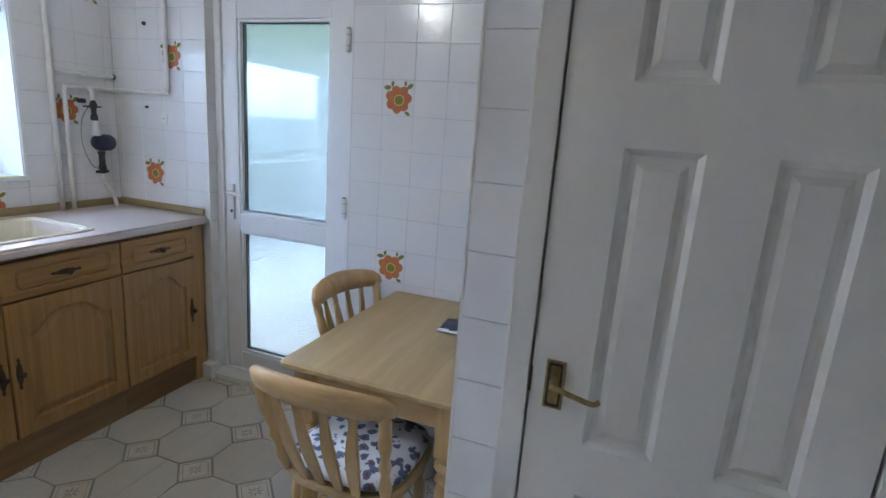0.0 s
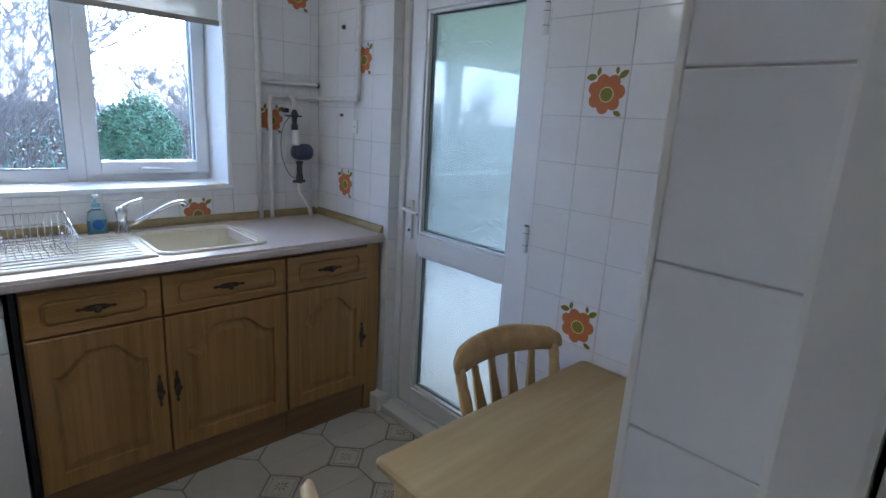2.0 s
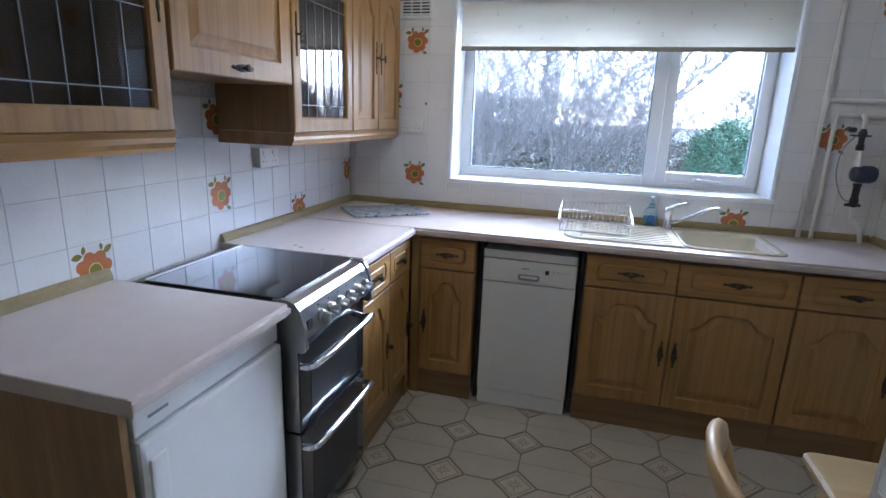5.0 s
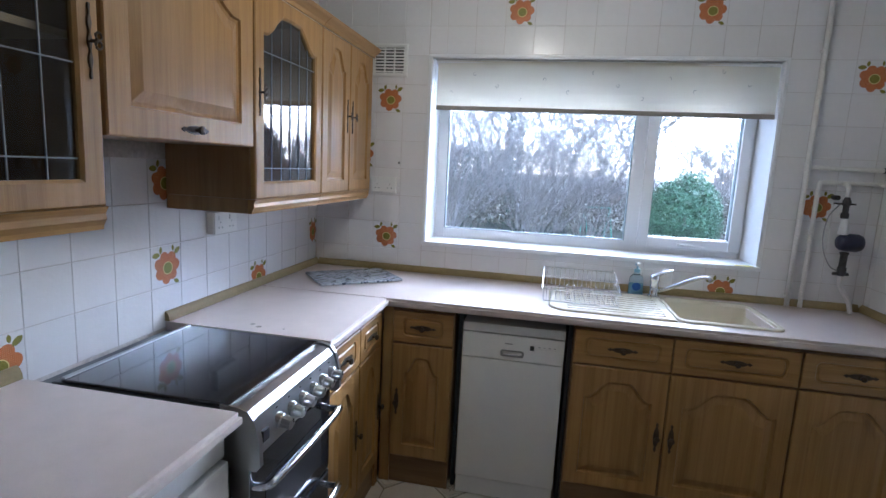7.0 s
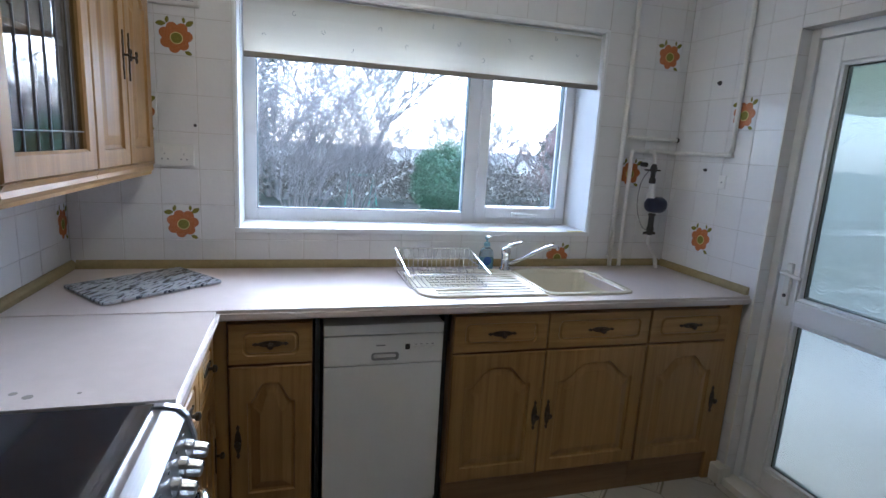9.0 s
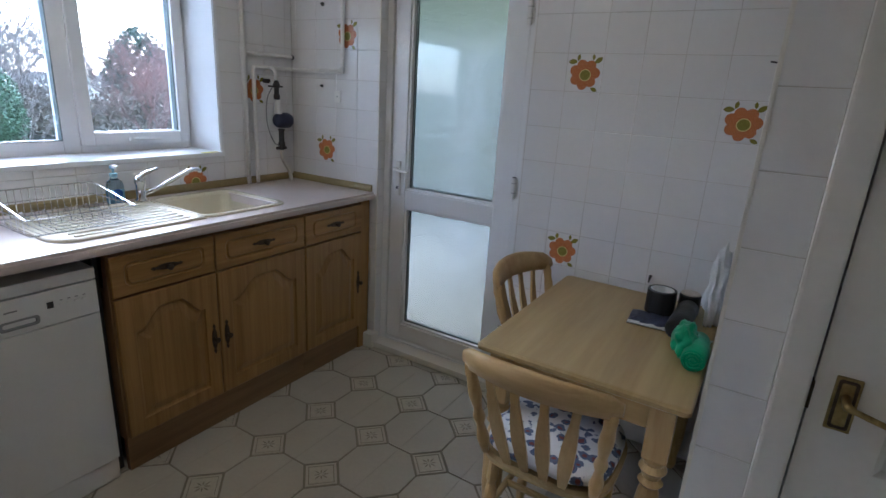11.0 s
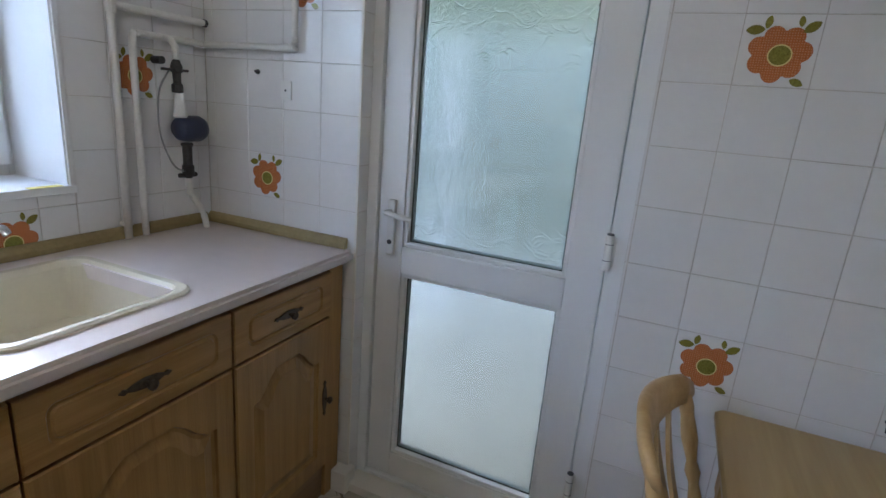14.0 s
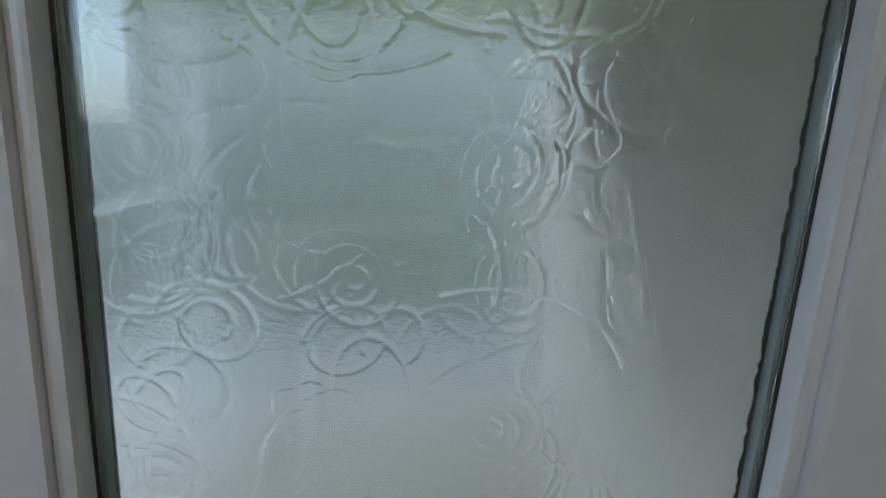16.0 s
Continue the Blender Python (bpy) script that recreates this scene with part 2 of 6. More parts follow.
def floral(name):
    m = mat(name, (0.62, 0.6, 0.6), 0.85, bump=0.3, bscale=400)
    n, l = m.node_tree.nodes, m.node_tree.links
    v = n.new("ShaderNodeTexVoronoi")
    v.inputs["Scale"].default_value = 26
    l.new(n["Mapping"].outputs[0], v.inputs["Vector"])
    w = n.new("ShaderNodeTexNoise")
    w.inputs["Scale"].default_value, w.inputs["Detail"].default_value = 55, 3
    l.new(n["Mapping"].outputs[0], w.inputs["Vector"])
    s = n.new("ShaderNodeMath")
    s.operation = "MULTIPLY_ADD"
    s.inputs[1].default_value = 0.9
    l.new(w.outputs["Fac"], s.inputs[0])
    l.new(v.outputs["Distance"], s.inputs[2])
    ramp = n.new("ShaderNodeValToRGB")
    ramp.color_ramp.interpolation = "CONSTANT"
    e = ramp.color_ramp.elements
    e[0].position, e[0].color = 0.0, (0.16, 0.05, 0.055, 1)
    e[1].position, e[1].color = 0.64, (0.1, 0.125, 0.21, 1)
    x = e.new(0.89)
    x.color = (0.6, 0.6, 0.61, 1)
    l.new(s.outputs[0], ramp.inputs[0])
    l.new(ramp.outputs[0], n["Principled BSDF"].inputs["Base Color"])
    return m


M_FLORAL = floral("floral_cloth")
M_LAWN = mat("lawn", (0.03, 0.036, 0.016), 0.95, var=0.4, scale=2, fine=30)
M_TWIG = mat("grey_twigs", (0.33, 0.28, 0.245), 0.9, var=0.3, scale=3, fine=20)
M_BARK = mat("bark", (0.29, 0.255, 0.225), 0.9, var=0.35, scale=6, fine=40, bump=0.3, bscale=60)
M_TWIG_RED = mat("russet_twigs", (0.32, 0.19, 0.16), 0.9, var=0.3, scale=3)
M_TWIG_FAR = mat("far_twigs", (0.27, 0.245, 0.225), 0.9, var=0.3, scale=1)
M_LAUREL = mat("laurel_leaves", (0.12, 0.2, 0.1), 0.34, var=0.5, scale=6, fine=40)
M_CONIFER = mat("conifer_leaves", (0.08, 0.12, 0.085), 0.7, var=0.5, scale=3, fine=30)
M_HEDGE = mat("brown_undergrowth", (0.24, 0.21, 0.16), 0.9, var=0.5, scale=2, fine=25)
M_RENDER = mat("outside_wall", (0.225, 0.22, 0.165), 0.9, var=0.12, scale=4, bump=0.3)
M_PORCH = mat("porch_wall", (0.3, 0.29, 0.26), 0.9, var=0.12, scale=4, bump=0.3)
M_CANOPY = mat("canopy_panel", (0.3, 0.33, 0.26), 0.6, var=0.04)
let_light_through(M_CANOPY, (0.64, 0.67, 0.5), 0.28)
M_PAVING = mat("paving", (0.28, 0.262, 0.22), 0.9, var=0.35, scale=3)
M_GREENMETAL = mat("green_metal", (0.16, 0.42, 0.3), 0.45)
M_BULB = glow("bulb_glow", (1.0, 0.82, 0.55), 25.0)


# ---- mesh helpers ----
def part(name, bm, material, parent=None, label="", smooth=False):
    """Links a bmesh as one mesh object under a thing or a part."""
    me = bpy.data.meshes.new(name)
    bmesh.ops.recalc_face_normals(bm, faces=bm.faces)
    if smooth:
        for f in bm.faces:
            f.smooth = True
    bm.to_mesh(me)
    bm.free()
    me.materials.append(material)
    ob = new(name, me)
    if parent:
        ob.parent = parent
    if label:
        ob["label"] = label
    return ob


def thing(name, label, category, at=(0, 0, 0), rz=0.0, group=""):
    ob = new(name)
    ob.matrix_basis = pose(*at, 0, 0, rz)
    return tagged(ob, label, category, group)


def structure(ob, label=""):
    return tagged(ob, label, kind="structure")


def box(x0, y0, z0, x1, y1, z1, b=0.0, bm=None, seg=2):
    """A box, its edges rounded by b, added to bm or to a new bmesh."""
    tmp = bmesh.new()
    r = bmesh.ops.create_cube(tmp, size=1.0)
    bmesh.ops.transform(tmp, matrix=Matrix.Translation(((x0 + x1) / 2, (y0 + y1) / 2, (z0 + z1) / 2)) @ Matrix.Diagonal((x1 - x0, y1 - y0, z1 - z0, 1)), verts=r["verts"])
    if b:
        bmesh.ops.bevel(tmp, geom=tmp.edges[:], offset=b, segments=seg, affect="EDGES", profile=0.7)
    if bm is None:
        return tmp
    return merge(bm, tmp)


def merge(bm, tmp):
    me = bpy.data.meshes.new("scratch")
    tmp.to_mesh(me)
    tmp.free()
    bm.from_mesh(me)
    bpy.data.meshes.remove(me)
    return bm


def rings(loops, close=True, cap0=False, cap1=True, bm=None):
    """Bridges loops of equally many points one after the other."""
    bm = bm or bmesh.new()
    vs = [[bm.verts.new(p) for p in lp] for lp in loops]
    n = len(vs[0])
    for a, b in zip(vs, vs[1:]):
        for i in range(n if close else n - 1):
            j = (i + 1) % n
            bm.faces.new((a[i], a[j], b[j], b[i]))
    if cap0:
        bm.faces.new(vs[0][::-1])
    if cap1:
        bm.faces.new(vs[-1])
    return bm


def tube(pts, r, sides=8, bm=None, cap=True):
    """A round bar along points; r is one radius or one a point."""
    pts = [Vector(p) for p in pts]
    rad = r if isinstance(r, (list, tuple)) else [r] * len(pts)
    loops = []
    for i, p in enumerate(pts):
        d = (pts[min(i + 1, len(pts) - 1)] - pts[max(i - 1, 0)]).normalized()
        a = d.cross(Vector((0, 0, 1)) if abs(d.z) < 0.9 else Vector((1, 0, 0))).normalized()
        c = d.cross(a)
        loops.append([p + (a * math.cos(2 * math.pi * k / sides) + c * math.sin(2 * math.pi * k / sides)) * rad[i] for k in range(sides)])
    return rings(loops, True, cap, cap, bm)


def lathe(profile, at=(0, 0, 0), sides=20, bm=None):
    """A turned shape from (radius, height) pairs about an upright axis."""
    x, y, z = at
    return rings([[(x + r * math.cos(2 * math.pi * k / sides), y + r * math.sin(2 * math.pi * k / sides), z + h) for k in range(sides)] for r, h in profile], True, True, True, bm)


def bend(pts, n=6):
    """Rounds a line of points by a Catmull-Rom curve."""
    p = [Vector(q) for q in pts]
    p = [p[0] * 2 - p[1]] + p + [p[-1] * 2 - p[-2]]
    out = []
    for i in range(1, len(p) - 2):
        a, b, c, d = p[i - 1:i + 3]
        for k in range(n):
            t = k / n
            out.append(0.5 * (2 * b + (c - a) * t + (2 * a - 5 * b + 4 * c - d) * t * t + (3 * b - a - 3 * c + d) * t ** 3))
    return out + [p[-2]]


def round_rect(x0, y0, x1, y1, r, n=5):
    out = []
    for cx, cy, a0 in ((x1 - r, y1 - r, 0), (x0 + r, y1 - r, 90), (x0 + r, y0 + r, 180), (x1 - r, y0 + r, 270)):
        for k in range(n + 1):
            a = radians(a0 + 90 * k / n)
            out.append((cx + r * math.cos(a), cy + r * math.sin(a)))
    return out


SIDE = 12


def sides_rect(x0, z0, x1, z1):
    """A rectangle with SIDE points on each side."""
    c = [(x0, z0), (x1, z0), (x1, z1), (x0, z1)]
    return [(a[0] + (b[0] - a[0]) * k / SIDE, a[1] + (b[1] - a[1]) * k / SIDE) for a, b in zip(c, c[1:] + c[:1]) for k in range(SIDE)]


def sides_arch(x0, z0, x1, z1, rise):
    """The same with a cathedral arch for its top side."""
    out = []
    for x, z in sides_rect(x0, z0, x1, z1):
        if z > z1 - 1e-6 or x in (x0, x1) and z > z1 - 1e-6:
            u = abs(2 * (x - x0) / (x1 - x0) - 1)
            s = min(1, max(0, (0.86 - u) / 0.56))
            z = z1 - rise * (1 - s * s * (3 - 2 * s)) - 0.12 * rise * u
        out.append((x, z))
    n = len(out)
    # spread the upright sides below the shoulders
    top = out[2 * SIDE][1]
    for k in range(SIDE):
        out[SIDE + k] = (x1, z0 + (top - z0) * k / SIDE)
        out[3 * SIDE + k] = (x0, top - (top - z0) * k / SIDE)
    return out


def front(w, h, stile, rise, thick=0.02, field=True, hole=False, z0=0.0):
    """A panelled door front centred on x, its face at y = thick: an arched field, or an arched hole for glass."""
    def lp(pts, y):
        return [(x, y, z + z0) for x, z in pts]

    def inner(d):
        return sides_arch(-w / 2 + stile + d, stile + d, w / 2 - stile - d, h - stile - d, rise)
    R = sides_rect
    loops = [lp(R(-w / 2, 0, w / 2, h), 0), lp(R(-w / 2, 0, w / 2, h), thick - 0.004), lp(R(-w / 2 + 0.004, 0.004, w / 2 - 0.004, h - 0.004), thick), lp(inner(0), thick)]
    if hole:
        loops += [lp(inner(0.007), thick - 0.006), lp(inner(0.007), 0), lp(R(-w / 2, 0, w / 2, h), 0)]
        return rings(loops, cap1=False)
    loops += [lp(inner(0.003), thick - 0.008), lp(inner(0.012), thick - 0.01), lp(inner(0.042), thick - 0.001)]
    return rings(loops, cap0=True)


def drawer_bm(w, h, thick=0.02, z0=0.0):
    """A drawer front with a routed racetrack groove."""
    def lp(pts, y):
        return [(x, y, z + z0) for x, z in pts]

    def track(d):
        pts = round_rect(-w / 2 + 0.045 + d, 0.03 + d, w / 2 - 0.045 - d, h - 0.03 - d, 0.024 - d * 0.5, 11)
        return pts
    n = len(track(0))
    rect = []
    for x, z in track(0):
        k = min((w / 2 - 0.003) / max(abs(x), 1e-4), (h / 2 - 0.003) / max(abs(z - h / 2), 1e-4))
        rect.append((x * k, h / 2 + (z - h / 2) * k))
    for cx in (-1, 1):
        for cz in (-1, 1):
            t = (cx * (w / 2 - 0.003), h / 2 + cz * (h / 2 - 0.003))
            i = min(range(n), key=lambda q: (rect[q][0] - t[0]) ** 2 + (rect[q][1] - t[1]) ** 2)
            rect[i] = t
    big = [(x * (w / 2) / (w / 2 - 0.003), h / 2 + (z - h / 2) * (h / 2) / (h / 2 - 0.003)) for x, z in rect]
    loops = [lp(big, 0), lp(big, thick - 0.003), lp(rect, thick), lp(track(0), thick), lp(track(0.004), thick - 0.005), lp(track(0.009), thick - 0.005), lp(track(0.013), thick)]
    return rings(loops, cap0=True)


def pull(upright=False, length=0.11):
    """An antique spindle backplate with a knob, lying on y = 0 and centred."""
    bm = bmesh.new()
    prof = [(-0.5, 0.1), (-0.42, 0.55), (-0.36, 0.25), (-0.22, 0.75), (0, 1.0), (0.22, 0.75), (0.36, 0.25), (0.42, 0.55), (0.5, 0.1)]
    top = [(a * length, b * 0.012) for a, b in prof]
    out = top + [(a, -b) for a, b in reversed(top)]
    rings([[(x, 0, z) for x, z in out], [(x, 0.004, z) for x, z in out]], cap0=True, bm=bm)
    tube([(0, 0, 0), (0, 0.014, 0), (0, 0.018, 0), (0, 0.026, 0), (0, 0.03, 0)], [0.005, 0.005, 0.011, 0.012, 0.006], 10, bm)
    if upright:
        bmesh.ops.rotate(bm, verts=bm.verts, matrix=Matrix.Rotation(radians(90), 3, "Y"))
    return bm


def chain_pull():
    """A long pierced backplate with a hanging key ring, upright on y = 0."""
    bm = bmesh.new()
    half = []
    for k in range(29):
        z = -0.077 + 0.154 * k / 28
        half.append((0.0012 + 0.0048 * abs(math.cos(math.pi * z / 0.0385)) * (1 - (z / 0.08) ** 6), z))
    out = half + [(-x, z) for x, z in reversed(half)]
    rings([[(x, 0, z) for x, z in out], [(x, 0.003, z) for x, z in out], [(x * 0.6, 0.0045, z) for x, z in out]], cap0=True, bm=bm)
    tube([(0, 0, 0), (0, 0.02, 0)], 0.004, 6, bm)
    for s in (-1, 1):
        tube([(0.008 * math.cos(a), 0.024, s * 0.009 + 0.008 * math.sin(a)) for a in [2 * math.pi * q / 10 for q in range(11)]], 0.0028, 5, bm)
    return bm


def lifted(bm, x, y, z):
    bmesh.ops.translate(bm, verts=bm.verts, vec=(x, y, z))
    return bm


# ---- rooms: floor, ceiling, walls ----
YN, XL, YL, TOP = 2.845, 2.387, 1.783, 2.40   # table wall, larder side and front, ceiling
EAST = 4.05
structure(part("floor", box(-0.3, -0.3, -0.12, EAST + 0.2, 3.1, -0.004), M_VINYL_LINE), "dark jointed vinyl floor base under the pattern")
structure(part("ceiling", box(-0.3, -0.3, TOP, EAST + 0.2, 3.1, TOP + 0.15), M_PLASTER), "plain white plaster ceiling")
G = 0.002
WY0, WY1, WZ0, WZ1 = 0.645, 2.357, 1.083, 2.083   # kitchen window opening
b = box(-0.36, -0.3, -0.12, -G, WY0, TOP)
box(-0.36, WY1, -0.12, -G, 3.1, TOP, bm=b)
box(-0.36, WY0, -0.12, -G, WY1, WZ0, bm=b)
box(-0.36, WY0, WZ1, -G, WY1, TOP, bm=b)
wall_west = structure(part("wall_west", b, M_GROUT), "white tiled window wall with orange flower tiles")
b = box(-G, -0.3, -0.12, EAST, -G, TOP)
wall_south = structure(part("wall_south", b, M_GROUT), "white tiled cooker wall with orange flower tiles")
DX0, DX1, DZ1 = 0.638, 1.462, 2.035                # garden door opening
b = box(-G, YN + G, -0.12, DX0 - G, 3.1, TOP)
box(DX1 + G, YN + G, -0.12, XL + G, 3.1, TOP, bm=b)
box(DX0 - G, YN + G, DZ1, DX1 + G, 3.1, TOP, bm=b)
wall_north = structure(part("wall_north", b, M_GROUT), "white tiled wall with orange flower tiles beside the table")
LX0, LX1, LZ1 = 2.502, 3.262, 2.046   # larder door opening with frame
b = box(XL + G, YL + G, -0.12, LX0, 3.1, TOP)
box(LX1, YL + G, -0.12, EAST, 3.1, TOP, bm=b)
box(LX0, YL + G, LZ1, LX1, 3.1, TOP, bm=b)
box(LX0, 2.6, -0.12, LX1, 3.1, LZ1, bm=b)
wall_larder = structure(part("wall_larder", b, M_GROUT), "tiled corner of the larder cupboard")
structure(part("wall_east", box(EAST, -0.3, -0.12, EAST + 0.15, 3.1, TOP), M_PLASTER), "plain painted wall closing the room")

# ---- kitchen window ----
def frame_bars(rects, x0, x1, bev=0.006):
    bm = bmesh.new()
    for y0, z0, y1, z1 in rects:
        box(x0, y0, z0, x1, y1, z1, bev, bm)
    return bm


win = tagged(new("window_1"), "white plastic kitchen window with two clear panes", "window", kind="structure")
gy0, gy1, sy0, sy1 = 0.708, 1.745, 1.868, 2.285
FB, FF = -0.315, -0.245
part("window_frame", frame_bars([(WY0 - 0.01, WZ0 - 0.01, gy0, WZ1 + 0.01), (gy1, WZ0 - 0.01, 1.812, WZ1 + 0.01), (2.338, WZ0 - 0.01, WY1 + 0.01, WZ1 + 0.01), (gy0, WZ0 - 0.01, gy1, 1.147), (1.812, WZ0 - 0.01, 2.338, 1.122), (gy0, 2.02, gy1, WZ1 + 0.01), (1.812, 2.045, 2.338, WZ1 + 0.01)], FB, FF), M_UPVC, win)
sash = part("window_sash", frame_bars([(1.812, 1.122, sy0, 2.045), (sy1, 1.122, 2.338, 2.045), (sy0, 1.122, sy1, 1.18), (sy0, 1.985, sy1, 2.045)], FB + 0.01, FF + 0.016), M_UPVC, win, "white opening sash")
bm = bmesh.new()
box(FF + 0.0165, 2.02, 1.138, FF + 0.028, 2.1, 1.156, 0.003, bm)
tube([(FF + 0.034, 2.035, 1.148), (FF + 0.042, 2.05, 1.149), (FF + 0.044, 2.16, 1.144)], [0.007, 0.007, 0.005], 8, bm)
part("window_handle", bm, M_PLASTIC, sash, "white lever handle")
for y0, y1, z0, z1 in ((gy0, gy1, 1.147, 2.02), (sy0, sy1, 1.18, 1.985)):
    ob = part("pane", box(-0.284, y0 - 0.004, z0 - 0.004, -0.28, y1 + 0.004, z1 + 0.004), M_GLASS, win)
    ob.visible_shadow = False
    part("glazing_seal", frame_bars([(y0 - 0.001, z0, y0 + 0.004, z1), (y1 - 0.004, z0, y1 + 0.001, z1), (y0, z0 - 0.001, y1, z0 + 0.004), (y0, z1 - 0.004, y1, z1 + 0.001)], -0.279, FF - 0.003, 0), M_SEAL, win)
bm = frame_bars([(WY0 - 0.014, WZ0 - 0.012, WY0 + 0.001, WZ1 + 0.01), (WY1 - 0.001, WZ0 - 0.012, WY1 + 0.014, WZ1 + 0.01), (WY0, WZ1 - 0.001, WY1, WZ1 + 0.012)], -0.03, 0.006, 0.003)
part("window_trim", bm, M_UPVC, win)
part("window_reveal", frame_bars([(WY0 - 0.004, WZ0, WY0 + 0.006, WZ1), (WY1 - 0.006, WZ0, WY1 + 0.004, WZ1), (WY0, WZ1 - 0.006, WY1, WZ1 + 0.004)], FF - 0.002, 0.0, 0), M_UPVC, win)
part("window_sill", box(FF - 0.002, WY0 - 0.014, WZ0 - 0.014, 0.012, WY1 + 0.014, WZ0 + 0.008, 0.004), M_UPVC, win)
tagged(part("tape_strip", box(-0.012, 2.25, WZ0 + 0.008, 0.013, 2.335, WZ0 + 0.0095, 0.0005), M_YELLOW), "short strip of yellow tape on the window sill", "tape")

blind = thing("roller_blind", "cream roller blind with small printed motifs, partly lowered", "blind", (-0.03, 0.675, 1.81))
bm = bmesh.new()
NB = 8
vs = [[bm.verts.new((0.002 * math.sin(j * 0.9 + i * 0.7), 1.672 * i / NB, 0.022 + 0.235 * j / 6)) for j in range(7)] for i in range(NB + 1)]
for i in range(NB):
    for j in range(6):
        bm.faces.new((vs[i][j], vs[i + 1][j], vs[i + 1][j + 1], vs[i][j + 1]))
bmesh.ops.solidify(bm, geom=bm.faces[:], thickness=0.0008)
part("fabric", bm, M_BLIND, blind)
part("bottom_bar", box(-0.006, 0, 0, 0.008, 1.672, 0.024, 0.004), M_BAR, blind, "taupe bottom bar")
part("roller", tube([(-0.018, -0.01, 0.25), (-0.018, 1.68, 0.25)], 0.018, 12), M_UPVC, blind)
for i in range(13):
    y, z = 0.08 + i * 0.122, 0.06 + 0.16 * ((i * 0.618 + 0.2) % 1)
    bm = bmesh.new()
    turn = i * 1.3
    tube([(0.0045, y + 0.007 * math.cos(a + turn), z + 0.009 * math.sin(a + turn)) for a in [2 * math.pi * q / 12 for q in range(10 if i % 3 else 7)]], 0.0011, 4, bm)
    part("motif", bm, M_PRINT, blind)
bm = bmesh.new()
tube([(0.012, -0.012, 0.02), (0.012, -0.012, 0.25)], 0.0016, 5, bm)
part("pull_cord", bm, M_PLASTIC, blind)

# ---- garden door ----
def pressed_pane(x0, x1, z0, z1, y, step, seed):
    """A glass pane whose room side carries pressed roses, loops and stems."""
    rnd = random.Random(seed)
    nx, nz = int((x1 - x0) / step) + 1, int((z1 - z0) / step) + 1
    high = np.zeros((nx, nz))
    wide = 0.0013

    def stamp(points, tall):
        for px2, pz2 in points:
            u, v = (px2 - x0) / step, (pz2 - z0) / step
            i0, j0 = int(u) - 2, int(v) - 2
            if i0 < 1 or j0 < 1 or i0 + 6 >= nx or j0 + 6 >= nz:
                continue
            du = (np.arange(i0, i0 + 6) - u)[:, None] * step
            dv = (np.arange(j0, j0 + 6) - v)[None, :] * step
            bump = tall * np.exp(-(du * du + dv * dv) / (2 * wide * wide))
            high[i0:i0 + 6, j0:j0 + 6] = np.maximum(high[i0:i0 + 6, j0:j0 + 6], bump)

    def curl(cx, cz, r0, r1, turns, start, squash, tilt, tall):
        """A spiral (or a plain loop, where the radii are near) with a wavering hand."""
        n2 = int(turns * 2 * math.pi * max(r0, r1) / 0.0014)
        w1, w2 = rnd.uniform(0, 6.3), rnd.uniform(0.03, 0.09)
        out = []
        for k in range(n2):
            s2 = k / n2
            a = start + turns * 2 * math.pi * s2
            r = (r0 + (r1 - r0) * s2) * (1 + w2 * math.sin(a * 1.7 + w1))
            p, q = r * math.cos(a), r * math.sin(a) * squash
            out.append((cx + p * math.cos(tilt) - q * math.sin(tilt), cz + p * math.sin(tilt) + q * math.cos(tilt)))
        stamp(out, tall)

    cells = [(i, j) for i in range(math.ceil((x1 - x0) / 0.125)) for j in range(math.ceil((z1 - z0) / 0.125))]
    for i, j in cells:
        cx, cz = x0 + 0.06 + 0.125 * i + rnd.uniform(-0.03, 0.03), z0 + 0.06 + 0.125 * j + rnd.uniform(-0.03, 0.03)
        tall = rnd.uniform(0.0008, 0.0016)
        if (i + j) % 2:
            curl(cx, cz, 0.006, rnd.uniform(0.036, 0.05), rnd.uniform(2.6, 3.6), rnd.uniform(0, 6.3), rnd.uniform(0.75, 0.95), rnd.uniform(0, 3), tall)
        else:
            curl(cx, cz, rnd.uniform(0.01, 0.025), 0.04, 1.6, rnd.uniform(0, 6.3), rnd.uniform(0.6, 0.95), rnd.uniform(0, 3), tall)
        for k in range(8):
            r = rnd.uniform(0.014, 0.055)
            curl(cx + rnd.uniform(-0.07, 0.07), cz + rnd.uniform(-0.07, 0.07), r, r * rnd.uniform(0.8, 1.25), rnd.uniform(0.6, 1.2), rnd.uniform(0, 6.3), rnd.uniform(0.45, 0.95), rnd.uniform(0, 3), tall * rnd.uniform(0.5, 1))
        # a stem with a long bend
        curl(cx + rnd.uniform(-0.1, 0.1), cz + rnd.uniform(-0.1, 0.1), rnd.uniform(0.09, 0.16), rnd.uniform(0.09, 0.16), rnd.uniform(0.15, 0.3), rnd.uniform(0, 6.3), 0.8, rnd.uniform(0, 3), tall)
    bm2 = bmesh.new()
    front = [[bm2.verts.new((x0 + (x1 - x0) * i / (nx - 1), y - high[i, j], z0 + (z1 - z0) * j / (nz - 1))) for j in range(nz)] for i in range(nx)]
    for i in range(nx - 1):
        a, c = front[i], front[i + 1]
        for j in range(nz - 1):
            bm2.faces.new((a[j], c[j], c[j + 1], a[j + 1]))
    k00, k10, k11, k01 = [bm2.verts.new((x, y + 0.005, z)) for x, z in ((x0, z0), (x1, z0), (x1, z1), (x0, z1))]
    bm2.faces.new((k00, k01, k11, k10))
    bm2.faces.new([row[0] for row in reversed(front)] + [k00, k10])
    bm2.faces.new([row[-1] for row in front] + [k11, k01])
